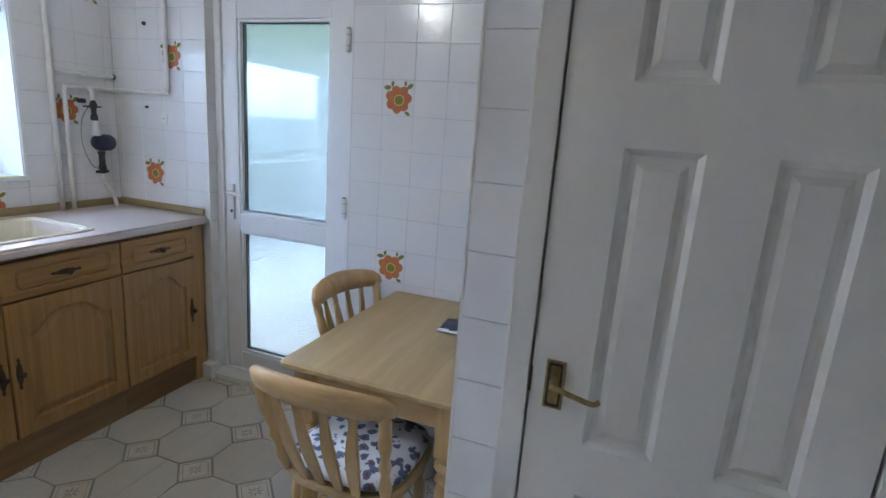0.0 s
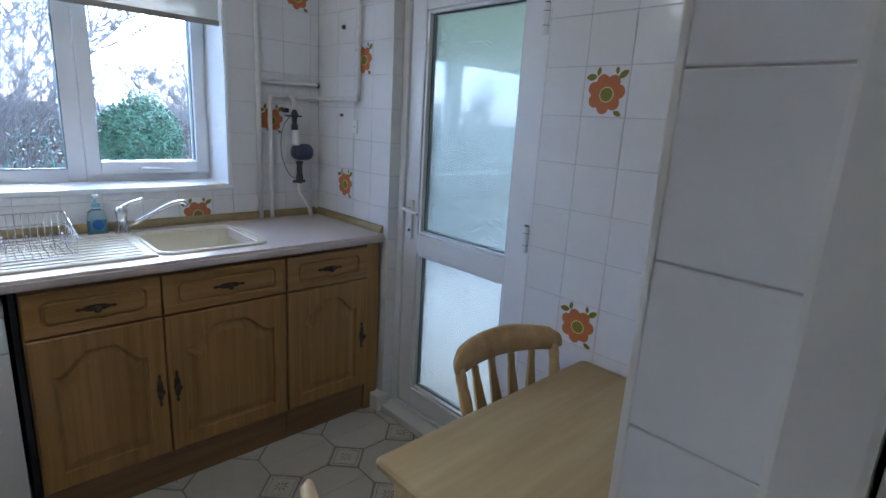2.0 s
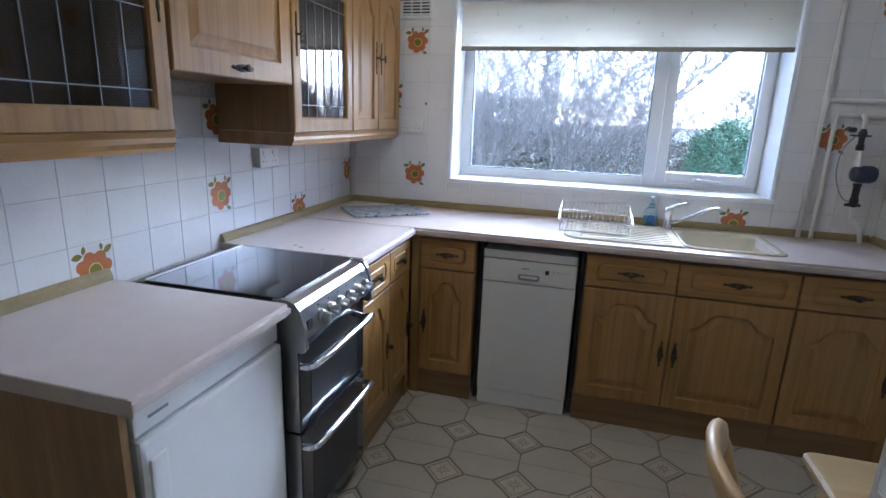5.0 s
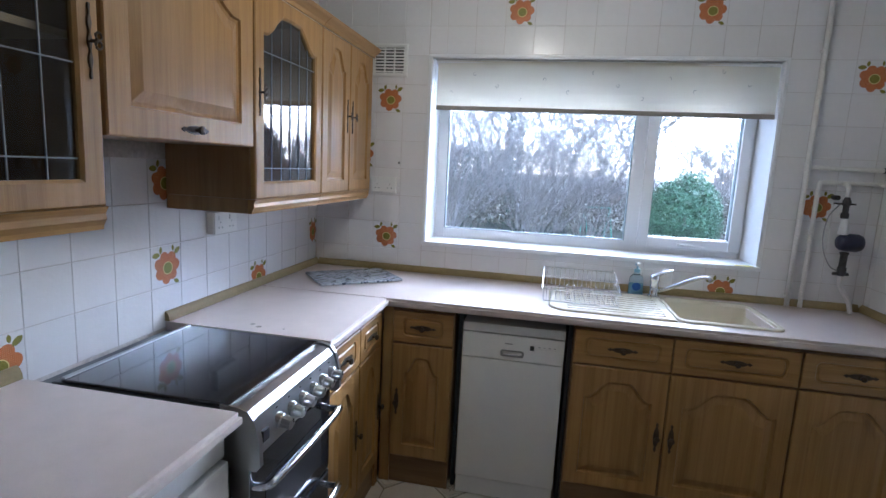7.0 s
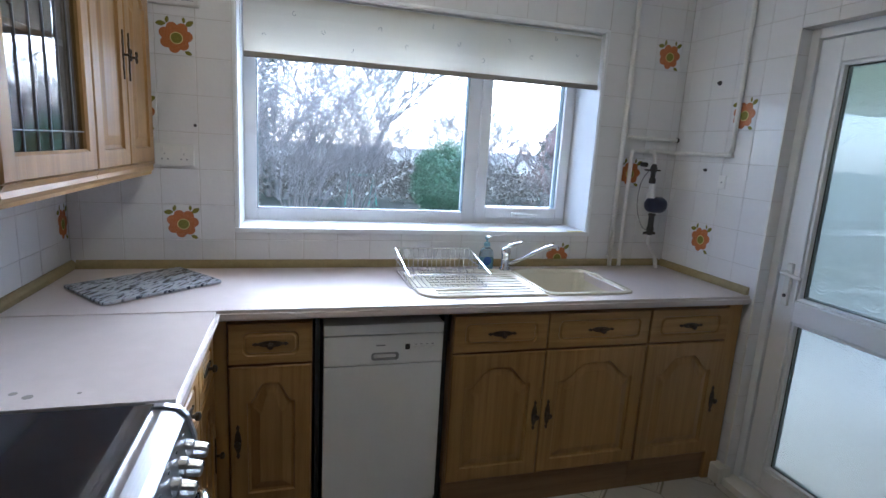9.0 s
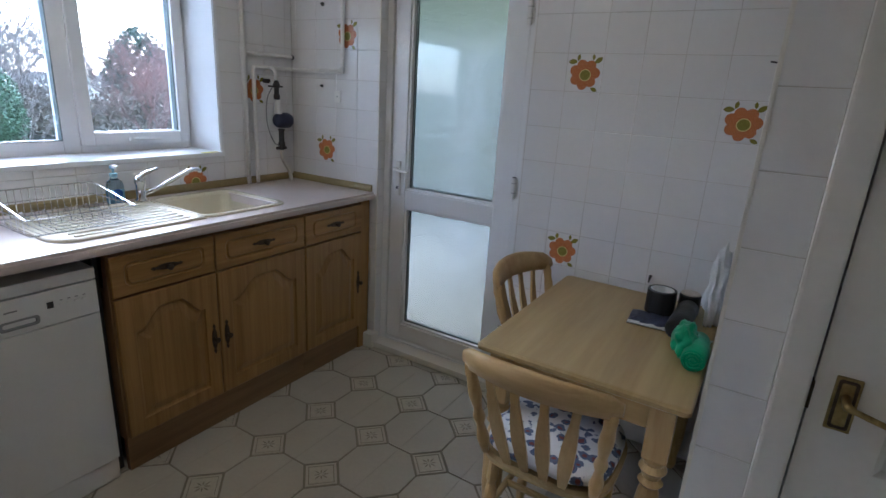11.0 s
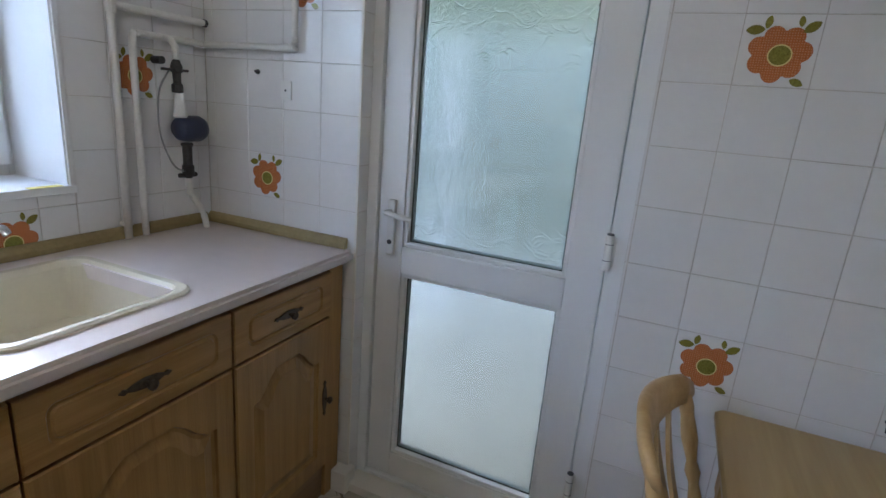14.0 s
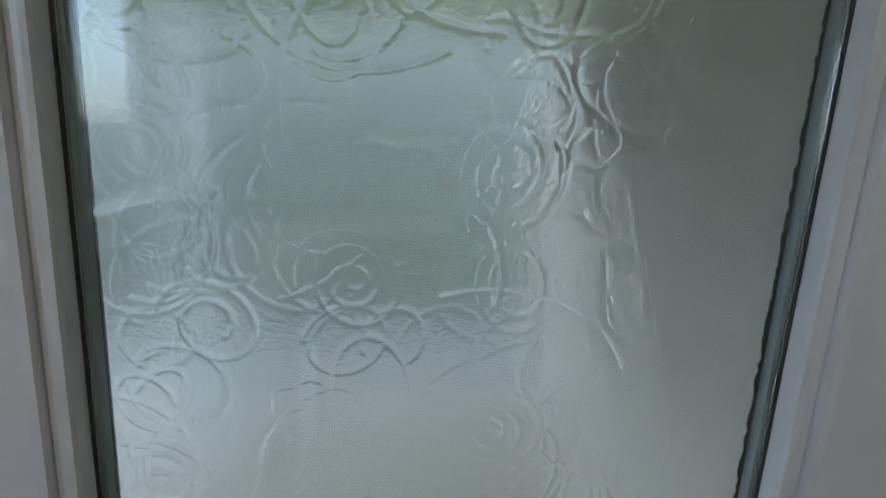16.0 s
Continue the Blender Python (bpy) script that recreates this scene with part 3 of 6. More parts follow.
    bm2.faces.new(front[0] + [k01, k00])
    bm2.faces.new(list(reversed(front[-1])) + [k10, k11])
    for f in bm2.faces:
        if len(f.verts) > 4 or f.verts[0] in (k00, k10, k11, k01):
            for e in f.edges:
                e.smooth = False
    return bm2


door = tagged(new("door_1"), "white plastic half-glazed garden door with swirled obscure glass", "door", kind="structure")
fy0, fy1 = 2.905, 2.975
bm = bmesh.new()
for x0, z0, x1, z1 in ((DX0 - 0.02, 0.0, 0.672, DZ1 + 0.015), (1.412, 0.0, DX1 + 0.02, DZ1 + 0.015), (0.672, 1.995, 1.412, DZ1 + 0.015), (0.672, 0.0, 1.412, 0.045)):
    box(x0, fy0, z0, x1, fy1 + 0.02, z1, 0.006, bm)
part("door_frame", bm, M_UPVC, door)
bm = bmesh.new()
ax0, ax1, az0, az1, az2, az3 = 0.768, 1.306, 0.145, 0.838, 0.932, 1.897
for x0, z0, x1, z1 in ((0.676, 0.05, ax0, 1.99), (ax1, 0.05, 1.408, 1.99), (ax0, 0.05, ax1, az0), (ax0, az1, ax1, az2), (ax0, az3, ax1, 1.99)):
    box(x0, fy0 + 0.012, z0, x1, fy1, z1, 0.007, bm)
leaf = part("door_leaf", bm, M_UPVC, door)
for z0, z1 in ((az0, az1), (az2, az3)):
    bm = bmesh.new()
    for x0, y0, x1, y1 in ((ax0, z0, ax0 + 0.014, z1), (ax1 - 0.014, z0, ax1, z1), (ax0, z0, ax1, z0 + 0.014), (ax0, z1 - 0.014, ax1, z1)):
        box(x0, fy0 + 0.02, y0, x1, fy0 + 0.05, y1, 0.005, bm)
    part("glazing_bead", bm, M_UPVC, leaf)
    bm = bmesh.new()
    for x0, y0, x1, y1 in ((ax0 + 0.013, z0, ax0 + 0.02, z1), (ax1 - 0.02, z0, ax1 - 0.013, z1), (ax0, z0 + 0.013, ax1, z0 + 0.02), (ax0, z1 - 0.02, ax1, z1 - 0.013)):
        box(x0, fy0 + 0.046, y0, x1, fy0 + 0.0605, y1, 0, bm)
    part("spacer_bar", bm, M_SEAL, leaf, "grey-green spacer bar")
    bm = bmesh.new()
    for x0, y0, x1, y1 in ((ax0 + 0.013, z0, ax0 + 0.0165, z1), (ax1 - 0.0165, z0, ax1 - 0.013, z1), (ax0, z0 + 0.013, ax1, z0 + 0.0165), (ax0, z1 - 0.0165, ax1, z1 - 0.013)):
        box(x0, fy0 + 0.04, y0, x1, fy0 + 0.0475, y1, 0, bm)
    part("glazing_seal", bm, M_GASKET, leaf)
    ob = part("pane", pressed_pane(ax0 + 0.012, ax1 - 0.012, z0 + 0.012, z1 - 0.012, fy0 + 0.061, 0.0015 if z0 > 0.5 else 0.002, 11 if z0 > 0.5 else 5), M_SWIRL, leaf, "obscure glass pressed with swirls and roses", True)
    ob.visible_shadow = False
    for edge, way, deep in ((ax0 + 0.0195, 1, 0.0012), (ax1 - 0.0195, -1, 0.0042)):
        smear = bmesh.new()
        steps = int((z1 - z0 - 0.05) / 0.004)
        rnd = random.Random(int(z0 * 100) + way)
        line = [(edge, z0 + 0.025 + 0.004 * k, deep * rnd.uniform(0.5, 1.15)) for k in range(steps)]
        rings([[(x, fy0 + 0.0562, z), (x + way * d, fy0 + 0.0562, z), (x + way * d, fy0 + 0.057, z), (x, fy0 + 0.057, z)] for x, z, d in line], cap0=True, bm=smear)
        part("sealant", smear, M_GASKET, leaf, "ragged dark line of sealant")
    ob = part("inner_pane", box(ax0 + 0.0168, fy0 + 0.041, z0 + 0.0168, ax1 - 0.0168, fy0 + 0.045, z1 - 0.0168), M_GLASS, leaf, "clear inner pane of the double glazing")
    ob.visible_shadow = False
plate = part("handle_plate", box(0.716, fy0 - 0.004, 0.9, 0.742, fy0 + 0.014, 1.085, 0.006), M_PLASTIC, leaf, "white handle backplate")
bm = tube(bend([(0.729, fy0, 1.045), (0.727, fy0 - 0.03, 1.047), (0.74, fy0 - 0.042, 1.047), (0.82, fy0 - 0.04, 1.037)], 5), 0.0085, 10)
part("handle_lever", bm, M_PLASTIC, plate, "white lever", True)
part("keyhole", tube([(0.729, fy0 - 0.007, 0.945), (0.729, fy0, 0.945)], 0.008, 10), M_STEELDARK, plate)
for z in (0.23, 0.99, 1.75):
    bm = bmesh.new()
    tube([(1.413, fy0 - 0.012, z), (1.413, fy0 - 0.012, z + 0.098)], 0.0115, 14, bm)
    box(1.405, fy0 - 0.003, z + 0.008, 1.43, fy0 + 0.014, z + 0.09, 0.003, bm)
    hg = part("hinge", bm, M_PLASTIC, door, "white butt hinge")
    part("hinge_pin", tube([(1.413, fy0 - 0.012, z + 0.098), (1.413, fy0 - 0.012, z + 0.102)], 0.0095, 12), M_STEELDARK, hg)
    for zz in (0.026, 0.072):
        part("hinge_joint", tube([(1.413, fy0 - 0.012, z + zz), (1.413, fy0 - 0.012, z + zz + 0.0018)], 0.0117, 14), M_STEELDARK, hg)
part("threshold", box(DX0 + 0.002, 2.82, 0.0, DX1 - 0.002, fy0 - 0.001, 0.035, 0.006), M_GLOSS, door, "cream painted threshold")
structure(part("trim", box(0.585, 2.795, 0.0, 0.66, 2.86, 0.085, 0.008), M_GLOSS), "white plastic boxing at the foot of the wall")

# ---- larder door ----
larder = tagged(new("door_2"), "white painted six-panel larder door, closed, with a brass handle", "door", kind="structure")
bm = box(LX0, YL - 0.02, 0.0, 2.559, YL + 0.1, LZ1, 0.006)
box(3.191, YL - 0.02, 0.0, LX1, YL + 0.1, LZ1, 0.006, bm)
box(2.559, YL - 0.02, 1.977, 3.191, YL + 0.1, LZ1, 0.006, bm)
part("door_frame", bm, M_GLOSS, larder)
px = [2.563, 2.685, 2.824, 2.937, 3.077, 3.184]
pz = [0.008, 0.229, 0.697, 0.815, 1.437, 1.554, 1.85, 1.972]
bm = bmesh.new()
yf, yb = YL - 0.012, YL + 0.028


def rect_loop(x0, z0, x1, z1, y):
    return [(x0, y, z0), (x1, y, z0), (x1, y, z1), (x0, y, z1)]


for i in range(5):
    for j in range(7):
        x0, x1, z0, z1 = px[i], px[i + 1], pz[j], pz[j + 1]
        if i % 2 and j % 2:
            d = 0.012
            rings([rect_loop(x0, z0, x1, z1, yf), rect_loop(x0 + d, z0 + d, x1 - d, z1 - d, yf + 0.011), rect_loop(x0 + 2 * d, z0 + 2 * d, x1 - 2 * d, z1 - 2 * d, yf + 0.011), rect_loop(x0 + 3.2 * d, z0 + 3.2 * d, x1 - 3.2 * d, z1 - 3.2 * d, yf + 0.004)], bm=bm)
        else:
            bm.faces.new([bm.verts.new(p) for p in rect_loop(x0, z0, x1, z1, yf)])
bmesh.ops.remove_doubles(bm, verts=bm.verts, dist=1e-5)
rings([rect_loop(px[0], pz[0], px[-1], pz[-1], yf), rect_loop(px[0], pz[0], px[-1], pz[-1], yb)], bm=bm)
leaf2 = part("door_leaf", bm, M_GLOSS, larder)
hp = part("handle_plate", box(2.593, yf - 0.006, 0.886, 2.634, yf, 0.995, 0.003), M_BRASS, leaf2, "aged brass backplate")
part("plate_rim", rings([[(x, y, z) for x, z in round_rect(2.598, 0.892, 2.629, 0.99, 0.005)] for y in (yf - 0.005, yf - 0.009)] + [[(x, yf - 0.009, z) for x, z in round_rect(2.603, 0.897, 2.624, 0.985, 0.004)], [(x, yf - 0.005, z) for x, z in round_rect(2.603, 0.897, 2.624, 0.985, 0.004)]], cap1=False), M_IRON, hp)
part("handle_lever", tube(bend([(2.614, yf, 0.956), (2.614, yf - 0.035, 0.954), (2.625, yf - 0.045, 0.952), (2.691, yf - 0.045, 0.937), (2.709, yf - 0.04, 0.942)], 5), [0.008] * 10 + [0.006] * 11, 8), M_BRASS, hp, "brass lever", True)
part("latch", box(2.559, yf - 0.001, 0.912, 2.565, yf + 0.02, 0.971, 0.001), M_IRON, larder, "dark latch in the gap")

# ---- worktops and upstands ----
HOLE = (0.125, 1.40, 0.52, 2.275)
bm = box(0.0, 0.003, 0.872, 0.125, 2.838, 0.91)
box(0.125, 0.003, 0.872, 0.52, 1.40, 0.91, bm=bm)
box(0.125, 2.275, 0.872, 0.52, 2.838, 0.91, bm=bm)
tmp = box(0.52, 0.003, 0.872, 0.632, 2.838, 0.91)
bmesh.ops.bevel(tmp, geom=[e for e in tmp.edges if all(v.co.x > 0.6 for v in e.verts) and abs(e.verts[0].co.y - e.verts[1].co.y) > 1], offset=0.011, segments=4, affect="EDGES")
wt1 = tagged(part("worktop", bm, M_WORKTOP), "pinkish beige laminate worktop under the window", "worktop", "worktops")
part("front_edge", tmp, M_WORKTOP, wt1, "rounded laminate front edge")


def straight_top(x0, x1):
    t = box(x0, 0.003, 0.872, x1, 0.645, 0.91)
    bmesh.ops.bevel(t, geom=[e for e in t.edges if all(v.co.y > 0.6 for v in e.verts) and abs(e.verts[0].co.x - e.verts[1].co.x) > 0.3], offset=0.011, segments=4, affect="EDGES")
    return t


wt2 = tagged(part("worktop", straight_top(0.6335, 1.247), M_WORKTOP), "pinkish beige laminate worktop with chips beside the cooker", "worktop", "worktops")
for x, y, r in ((1.17, 0.30, 0.009), (1.19, 0.335, 0.011), (1.185, 0.43, 0.005)):
    bm = lathe([(r, 0.9101), (r, 0.9104)], (x, y, 0), 7)
    part("chip", bm, M_BAR, wt2, "small dark chip in the laminate")
wt3 = tagged(part("worktop", straight_top(1.783, 2.335), M_WORKTOP), "pinkish beige laminate worktop over the fridge", "worktop", "worktops")
part("edge_strip", box(2.335, 0.004, 0.873, 2.3375, 0.644, 0.9085), M_TRIM_TOP, wt3, "darker edging strip")


def upstand(x0, y0, x1, y1, label):
    along_x = abs(x1 - x0) > abs(y1 - y0)
    b0 = bmesh.new()
    prof = [(0.0, 0.911), (0.019, 0.911), (0.0175, 0.926), (0.012, 0.938), (0.005, 0.945), (0.0, 0.946)]
    if along_x:
        s = 1 if y0 < 1 else -1
        rings([[(x, y0 + s * d, z) for d, z in prof] for x in (x0, x1)], cap0=True, bm=b0)
    else:
        rings([[(x0 + d, y, z) for d, z in prof] for y in (y0, y1)], cap0=True, bm=b0)
    return tagged(part("trim_strip", b0, M_TRIM), label, "trim", "worktop trims")


upstand(0.001, 0.02, 0.001, 2.82, "olive brown curved trim where worktop meets tiles")
upstand(0.001, YN - 0.001, 0.605, YN - 0.001, "olive brown curved trim where worktop meets tiles")
upstand(0.001, 0.001, 1.247, 0.001, "olive brown curved trim where worktop meets tiles")
upstand(1.783, 0.001, 2.335, 0.001, "olive brown curved trim where worktop meets tiles")


# ---- base cabinets ----
def base_cabinet(at, rz, units, label, plinth=True, group="base cabinets", top=0.868):
    """Units along local x as (x0, x1, handle side); fronts face local +y at y = 0."""
    cab = thing("base_cabinet", label, "cabinet", at, rz, group)
    x0, x1 = units[0][0], units[-1][1]
    part("body", box(x0, -0.52, 0.135, x1, -0.002, top), M_OAK_SHADED, cab)
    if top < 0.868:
        part("top_rail", box(x0, -0.03, top, x1, -0.002, 0.868), M_OAK_SHADED, cab)
    if plinth:
        part("plinth", box(x0, -0.03, 0.001, x1, -0.006, 0.134), M_PLINTH, cab, "dark brown plinth")
    for a, c, side in units:
        w, m = c - a - 0.005, (a + c) / 2
        dr = part("drawer_front", lifted(drawer_bm(w, 0.148), m, 0, 0.708), M_OAK_H, cab)
        part("handle", lifted(pull(False, 0.12), m, 0.02, 0.782), M_IRON, dr, "antique iron pull")
        dd = part("door", lifted(front(w, 0.55, 0.058, 0.07), m, 0, 0.15), M_OAK, cab)
        part("handle", lifted(pull(True, 0.13), m + side * (w / 2 - 0.027), 0.02, 0.42), M_IRON, dd, "antique iron pull")
    return cab


FX = 0.592
c = base_cabinet((FX, 0, 0), -90, [(-0.945, -0.662, 1)], "oak base cabinet with drawer in the corner")
part("corner_post", box(-0.66, -0.03, 0.001, -0.6125, 0.003, 0.868, 0.002), M_OAK, c)
base_cabinet((FX, 0, 0), -90, [(-2.344, -1.866, 1), (-1.866, -1.467, -1)], "double oak sink cabinet with two drawers", top=0.735)
c = base_cabinet((FX, 0, 0), -90, [(-2.755, -2.346, -1)], "narrow oak base cabinet with drawer beside the garden door")
part("end_post", box(-2.832, -0.52, 0.001, -2.757, 0.006, 0.868, 0.002), M_OAK, c)
c = base_cabinet((0, 0.607, 0), 0, [(0.66, 0.935, -1), (0.935, 1.242, -1)], "oak base cabinet with two drawers beside the cooker")
part("corner_post", box(0.618, -0.04, 0.001, 0.659, 0.004, 0.868, 0.002), M_OAK, c)
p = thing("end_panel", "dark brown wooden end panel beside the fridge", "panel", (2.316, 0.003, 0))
part("panel", box(0, 0, 0.001, 0.018, 0.6, 0.871, 0.001), M_OAK_SHADED, p)


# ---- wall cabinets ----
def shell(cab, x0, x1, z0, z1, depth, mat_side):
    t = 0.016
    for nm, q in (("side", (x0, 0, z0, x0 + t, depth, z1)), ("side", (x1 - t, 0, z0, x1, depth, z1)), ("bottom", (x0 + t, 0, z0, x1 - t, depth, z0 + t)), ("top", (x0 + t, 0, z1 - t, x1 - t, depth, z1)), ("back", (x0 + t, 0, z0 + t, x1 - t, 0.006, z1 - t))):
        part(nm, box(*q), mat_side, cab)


def glass_door(cab, x0, x1, z0, z1, y, nv, hs, side, rise=0.075):
    w, h, m = x1 - x0 - 0.006, z1 - z0, (x0 + x1) / 2
    d = part("door", lifted(front(w, h, 0.052, rise, hole=True), m, y, z0), M_OAK, cab, "oak frame with leaded glass")
    g = part("pane", box(x0 + 0.045, y + 0.004, z0 + 0.045, x1 - 0.045, y + 0.007, z1 - 0.045), M_CABGLASS, d, "dark leaded glass")
    g.visible_shadow = False
    for k in range(nv):
        x = x0 + 0.052 + (w - 0.104) * (k + 1) / (nv + 1)
        part("came", box(x - 0.0017, y + 0.006, z0 + 0.05, x + 0.0017, y + 0.01, z1 - 0.055, 0.001), M_LEAD, g)
    for z in hs:
        part("came", box(x0 + 0.05, y + 0.0062, z - 0.0017, x1 - 0.05, y + 0.0105, z + 0.0017, 0.001), M_LEAD, g)
    part("handle", lifted(chain_pull(), m + side * (w / 2 - 0.026), y + 0.02, (z0 + z1) / 2 + 0.01), M_IRON, d, "pierced iron pull with key ring")


def pelmet(cab, x0, x1, y, z0, z1):
    prof = [(0.0, z0), (0.014, z0), (0.016, z0 + 0.2 * (z1 - z0)), (0.024, z0 + 0.45 * (z1 - z0)), (0.022, z0 + 0.7 * (z1 - z0)), (0.03, z1), (0.0, z1)]
    part("pelmet", rings([[(x, y - 0.012 + d, z) for d, z in prof] for x in (x0, x1)], cap0=True), M_OAK_H, cab)


def cornice(cab, x0, x1, y, z0):
    prof = [(0.0, z0), (0.006, z0), (0.012, z0 + 0.012), (0.034, z0 + 0.03), (0.042, z0 + 0.042), (0.0, z0 + 0.042)]
    part("cornice", rings([[(x, y - 0.002 + d, z) for d, z in prof] for x in (x0, x1)], cap0=True), M_OAK_H, cab)


FY = 0.325
cab = thing("wall_cabinet", "oak wall cabinet with two arched doors beside the window", "cabinet", (0, 0.003, 0), 0, "wall cabinets")
shell(cab, 0.075, 0.70, 1.365, 2.055, FY - 0.004, M_OAK_SHADED)
for a, c, s in ((0.075, 0.385, 1), (0.389, 0.70, -1)):
    d = part("door", lifted(front(c - a - 0.004, 0.69, 0.055, 0.075), (a + c) / 2, FY - 0.003, 1.365), M_OAK, cab)
    part("handle", lifted(chain_pull(), (a + c) / 2 + s * (c - a) / 2 - s * 0.03, FY + 0.017, 1.72), M_IRON, d, "pierced iron pull with key ring")
pelmet(cab, 0.075, 0.70, FY, 1.315, 1.364)
cornice(cab, 0.06, 0.70, FY + 0.017, 2.056)
cab = thing("wall_cabinet", "oak wall cabinet with one leaded glass door", "cabinet", (0, 0.003, 0), 0, "wall cabinets")
shell(cab, 0.703, 1.222, 1.365, 2.055, FY - 0.004, M_OAK_SHADED)
part("shelf", box(0.72, 0.01, 1.69, 1.205, 0.28, 1.706), M_OAK_SHADED, cab)
glass_door(cab, 0.703, 1.222, 1.365, 2.055, FY - 0.003, 5, (1.47, 1.86), 1)
pelmet(cab, 0.702, 1.222, FY, 1.315, 1.364)
part("side_pelmet", box(1.206, 0.0, 1.315, 1.222, FY - 0.013, 1.364, 0.002), M_OAK_SHADED, cab)
cornice(cab, 0.702, 1.222, FY + 0.017, 2.056)
cab = thing("wall_cabinet", "short oak flap cabinet above the cooker", "cabinet", (0, 0.003, 0), 0, "wall cabinets")
shell(cab, 1.225, 1.822, 1.538, 2.055, FY - 0.004, M_OAK_SHADED)
d = part("door", lifted(front(0.589, 0.517, 0.07, 0.06), 1.5235, FY - 0.003, 1.538), M_OAK, cab)
part("handle", lifted(pull(False, 0.11), 1.5235, FY + 0.017, 1.571), M_IRON, d, "antique iron pull")
cornice(cab, 1.224, 1.822, FY + 0.017, 2.056)
cab = thing("wall_cabinet", "oak wall cabinet with leaded glass door above the fridge", "cabinet", (0, 0.003, 0), 0, "wall cabinets")
shell(cab, 1.826, 2.335, 1.382, 2.055, FY - 0.004, M_OAK_SHADED)
part("shelf", box(1.843, 0.01, 1.735, 2.318, 0.28, 1.751), M_PINE_H, cab, "pale wooden shelf")
glass_door(cab, 1.826, 2.335, 1.382, 2.055, FY - 0.003, 4, (1.485, 1.68), -1)
pelmet(cab, 1.826, 2.335, FY, 1.328, 1.381)
cornice(cab, 1.824, 2.35, FY + 0.017, 2.056)

# ---- dishwasher ----
dw = thing("dishwasher", "slim white freestanding dishwasher under the worktop", "dishwasher", (0.596, 1.208, 0), -90)
part("body", box(-0.221, -0.56, 0.012, 0.221, -0.02, 0.8), M_WHITE, dw)
part("lid", box(-0.224, -0.56, 0.793, 0.224, -0.002, 0.832, 0.004), M_WHITE, dw)
pan = part("control_panel", box(-0.223, -0.02, 0.675, 0.223, 0.0, 0.789, 0.004), M_WHITE, dw)
hb = rings([[(x, 0.0005, z) for x, z in round_rect(-0.05, 0.695, 0.05, 0.722, 0.011)], [(x, 0.004, z) for x, z in round_rect(-0.052, 0.693, 0.052, 0.724, 0.011)], [(x, 0.004, z) for x, z in round_rect(-0.044, 0.7, 0.044, 0.717, 0.007)], [(x, -0.0005, z) for x, z in round_rect(-0.042, 0.702, 0.042, 0.715, 0.006)]])
part("grip", hb, M_GREY, pan, "grey recessed grip")
part("display", box(-0.094, 0, 0.731, -0.076, 0.0015, 0.752, 0.0005), M_BLACK, pan, "small black display")
for k in range(4):
    part("button", box(-0.122 - k * 0.022, 0, 0.733, -0.109 - k * 0.022, 0.003, 0.741, 0.001), M_PLASTIC, pan)
    part("marking", box(-0.120 - k * 0.022, 0, 0.748, -0.112 - k * 0.022, 0.0008, 0.751), M_GREY, pan)
part("marking", box(0.0, 0, 0.748, 0.034, 0.0008, 0.753), M_GREY, pan, "plain grey maker's mark")
part("door", box(-0.223, -0.02, 0.092, 0.223, 0.0, 0.672, 0.004), M_WHITE, dw)
part("kickplate", box(-0.22, -0.045, 0.004, 0.22, -0.006, 0.088, 0.003), M_WHITE, dw)
# Black slabs stand in for the deep shade of the two side gaps.
part("recess", box(-0.255, -0.56, 0.002, -0.238, -0.05, 0.868), M_BLACK, dw, "black slab standing for the shade in the gap beside the machine")
part("recess", box(0.235, -0.56, 0.002, 0.252, -0.05, 0.868), M_BLACK, dw, "black slab standing for the shade in the gap beside the machine")

# ---- cooker ----
ck = thing("cooker", "freestanding steel and black cooker with glass hob", "cooker", (1.515, 0.03, 0))
part("body", box(-0.248, 0.0, 0.03, 0.248, 0.56, 0.89, 0.004), M_STEELDARK, ck)
part("hob_tray", box(-0.25, 0.055, 0.888, 0.25, 0.575, 0.905, 0.005), M_STEELDARK, ck)
part("hob_glass", box(-0.246, 0.085, 0.9055, 0.246, 0.568, 0.914, 0.003), M_BLACKGLASS, ck, "black glass hob lid")
part("rear_strip", box(-0.245, 0.082, 0.908, 0.245, 0.094, 0.919, 0.004), M_STEEL, ck, "bright metal strip at the back")
prof = [(0.55, 0.906), (0.585, 0.906), (0.612, 0.9), (0.628, 0.882), (0.642, 0.83), (0.646, 0.792), (0.55, 0.792)]
panel = part("control_panel", rings([[(x, y, z) for y, z in prof] for x in (-0.236, 0.236)], cap0=True), M_STEEL, ck, "brushed steel control panel")
for x0, x1 in ((-0.252, -0.2365), (0.2365, 0.252)):
    pr2 = [(0.545, 0.912), (0.588, 0.912), (0.618, 0.904), (0.634, 0.884), (0.648, 0.83), (0.651, 0.765), (0.64, 0.752), (0.545, 0.752)]
    part("end_cap", rings([[(x, y, z) for y, z in pr2] for x in (x0, x1)], cap0=True), M_STEEL, ck, "grey moulded end cap")
for k in range(6):
    x = -0.19 + k * 0.066
    bm = tube([(x, 0.634, 0.835), (x, 0.648, 0.833), (x, 0.652, 0.832), (x, 0.676, 0.828), (x, 0.679, 0.8275)], [0.021, 0.021, 0.0175, 0.0155, 0.012], 14)
    kn = part("knob", bm, M_STEEL, panel, "grey metallic knob", False)
    part("pointer", box(x - 0.0015, 0.668, 0.833, x + 0.0015, 0.6815, 0.843), M_BLACK, kn)
    part("marking", box(x - 0.004, 0.6285, 0.866, x + 0.004, 0.6335, 0.869), M_BLACK, panel)
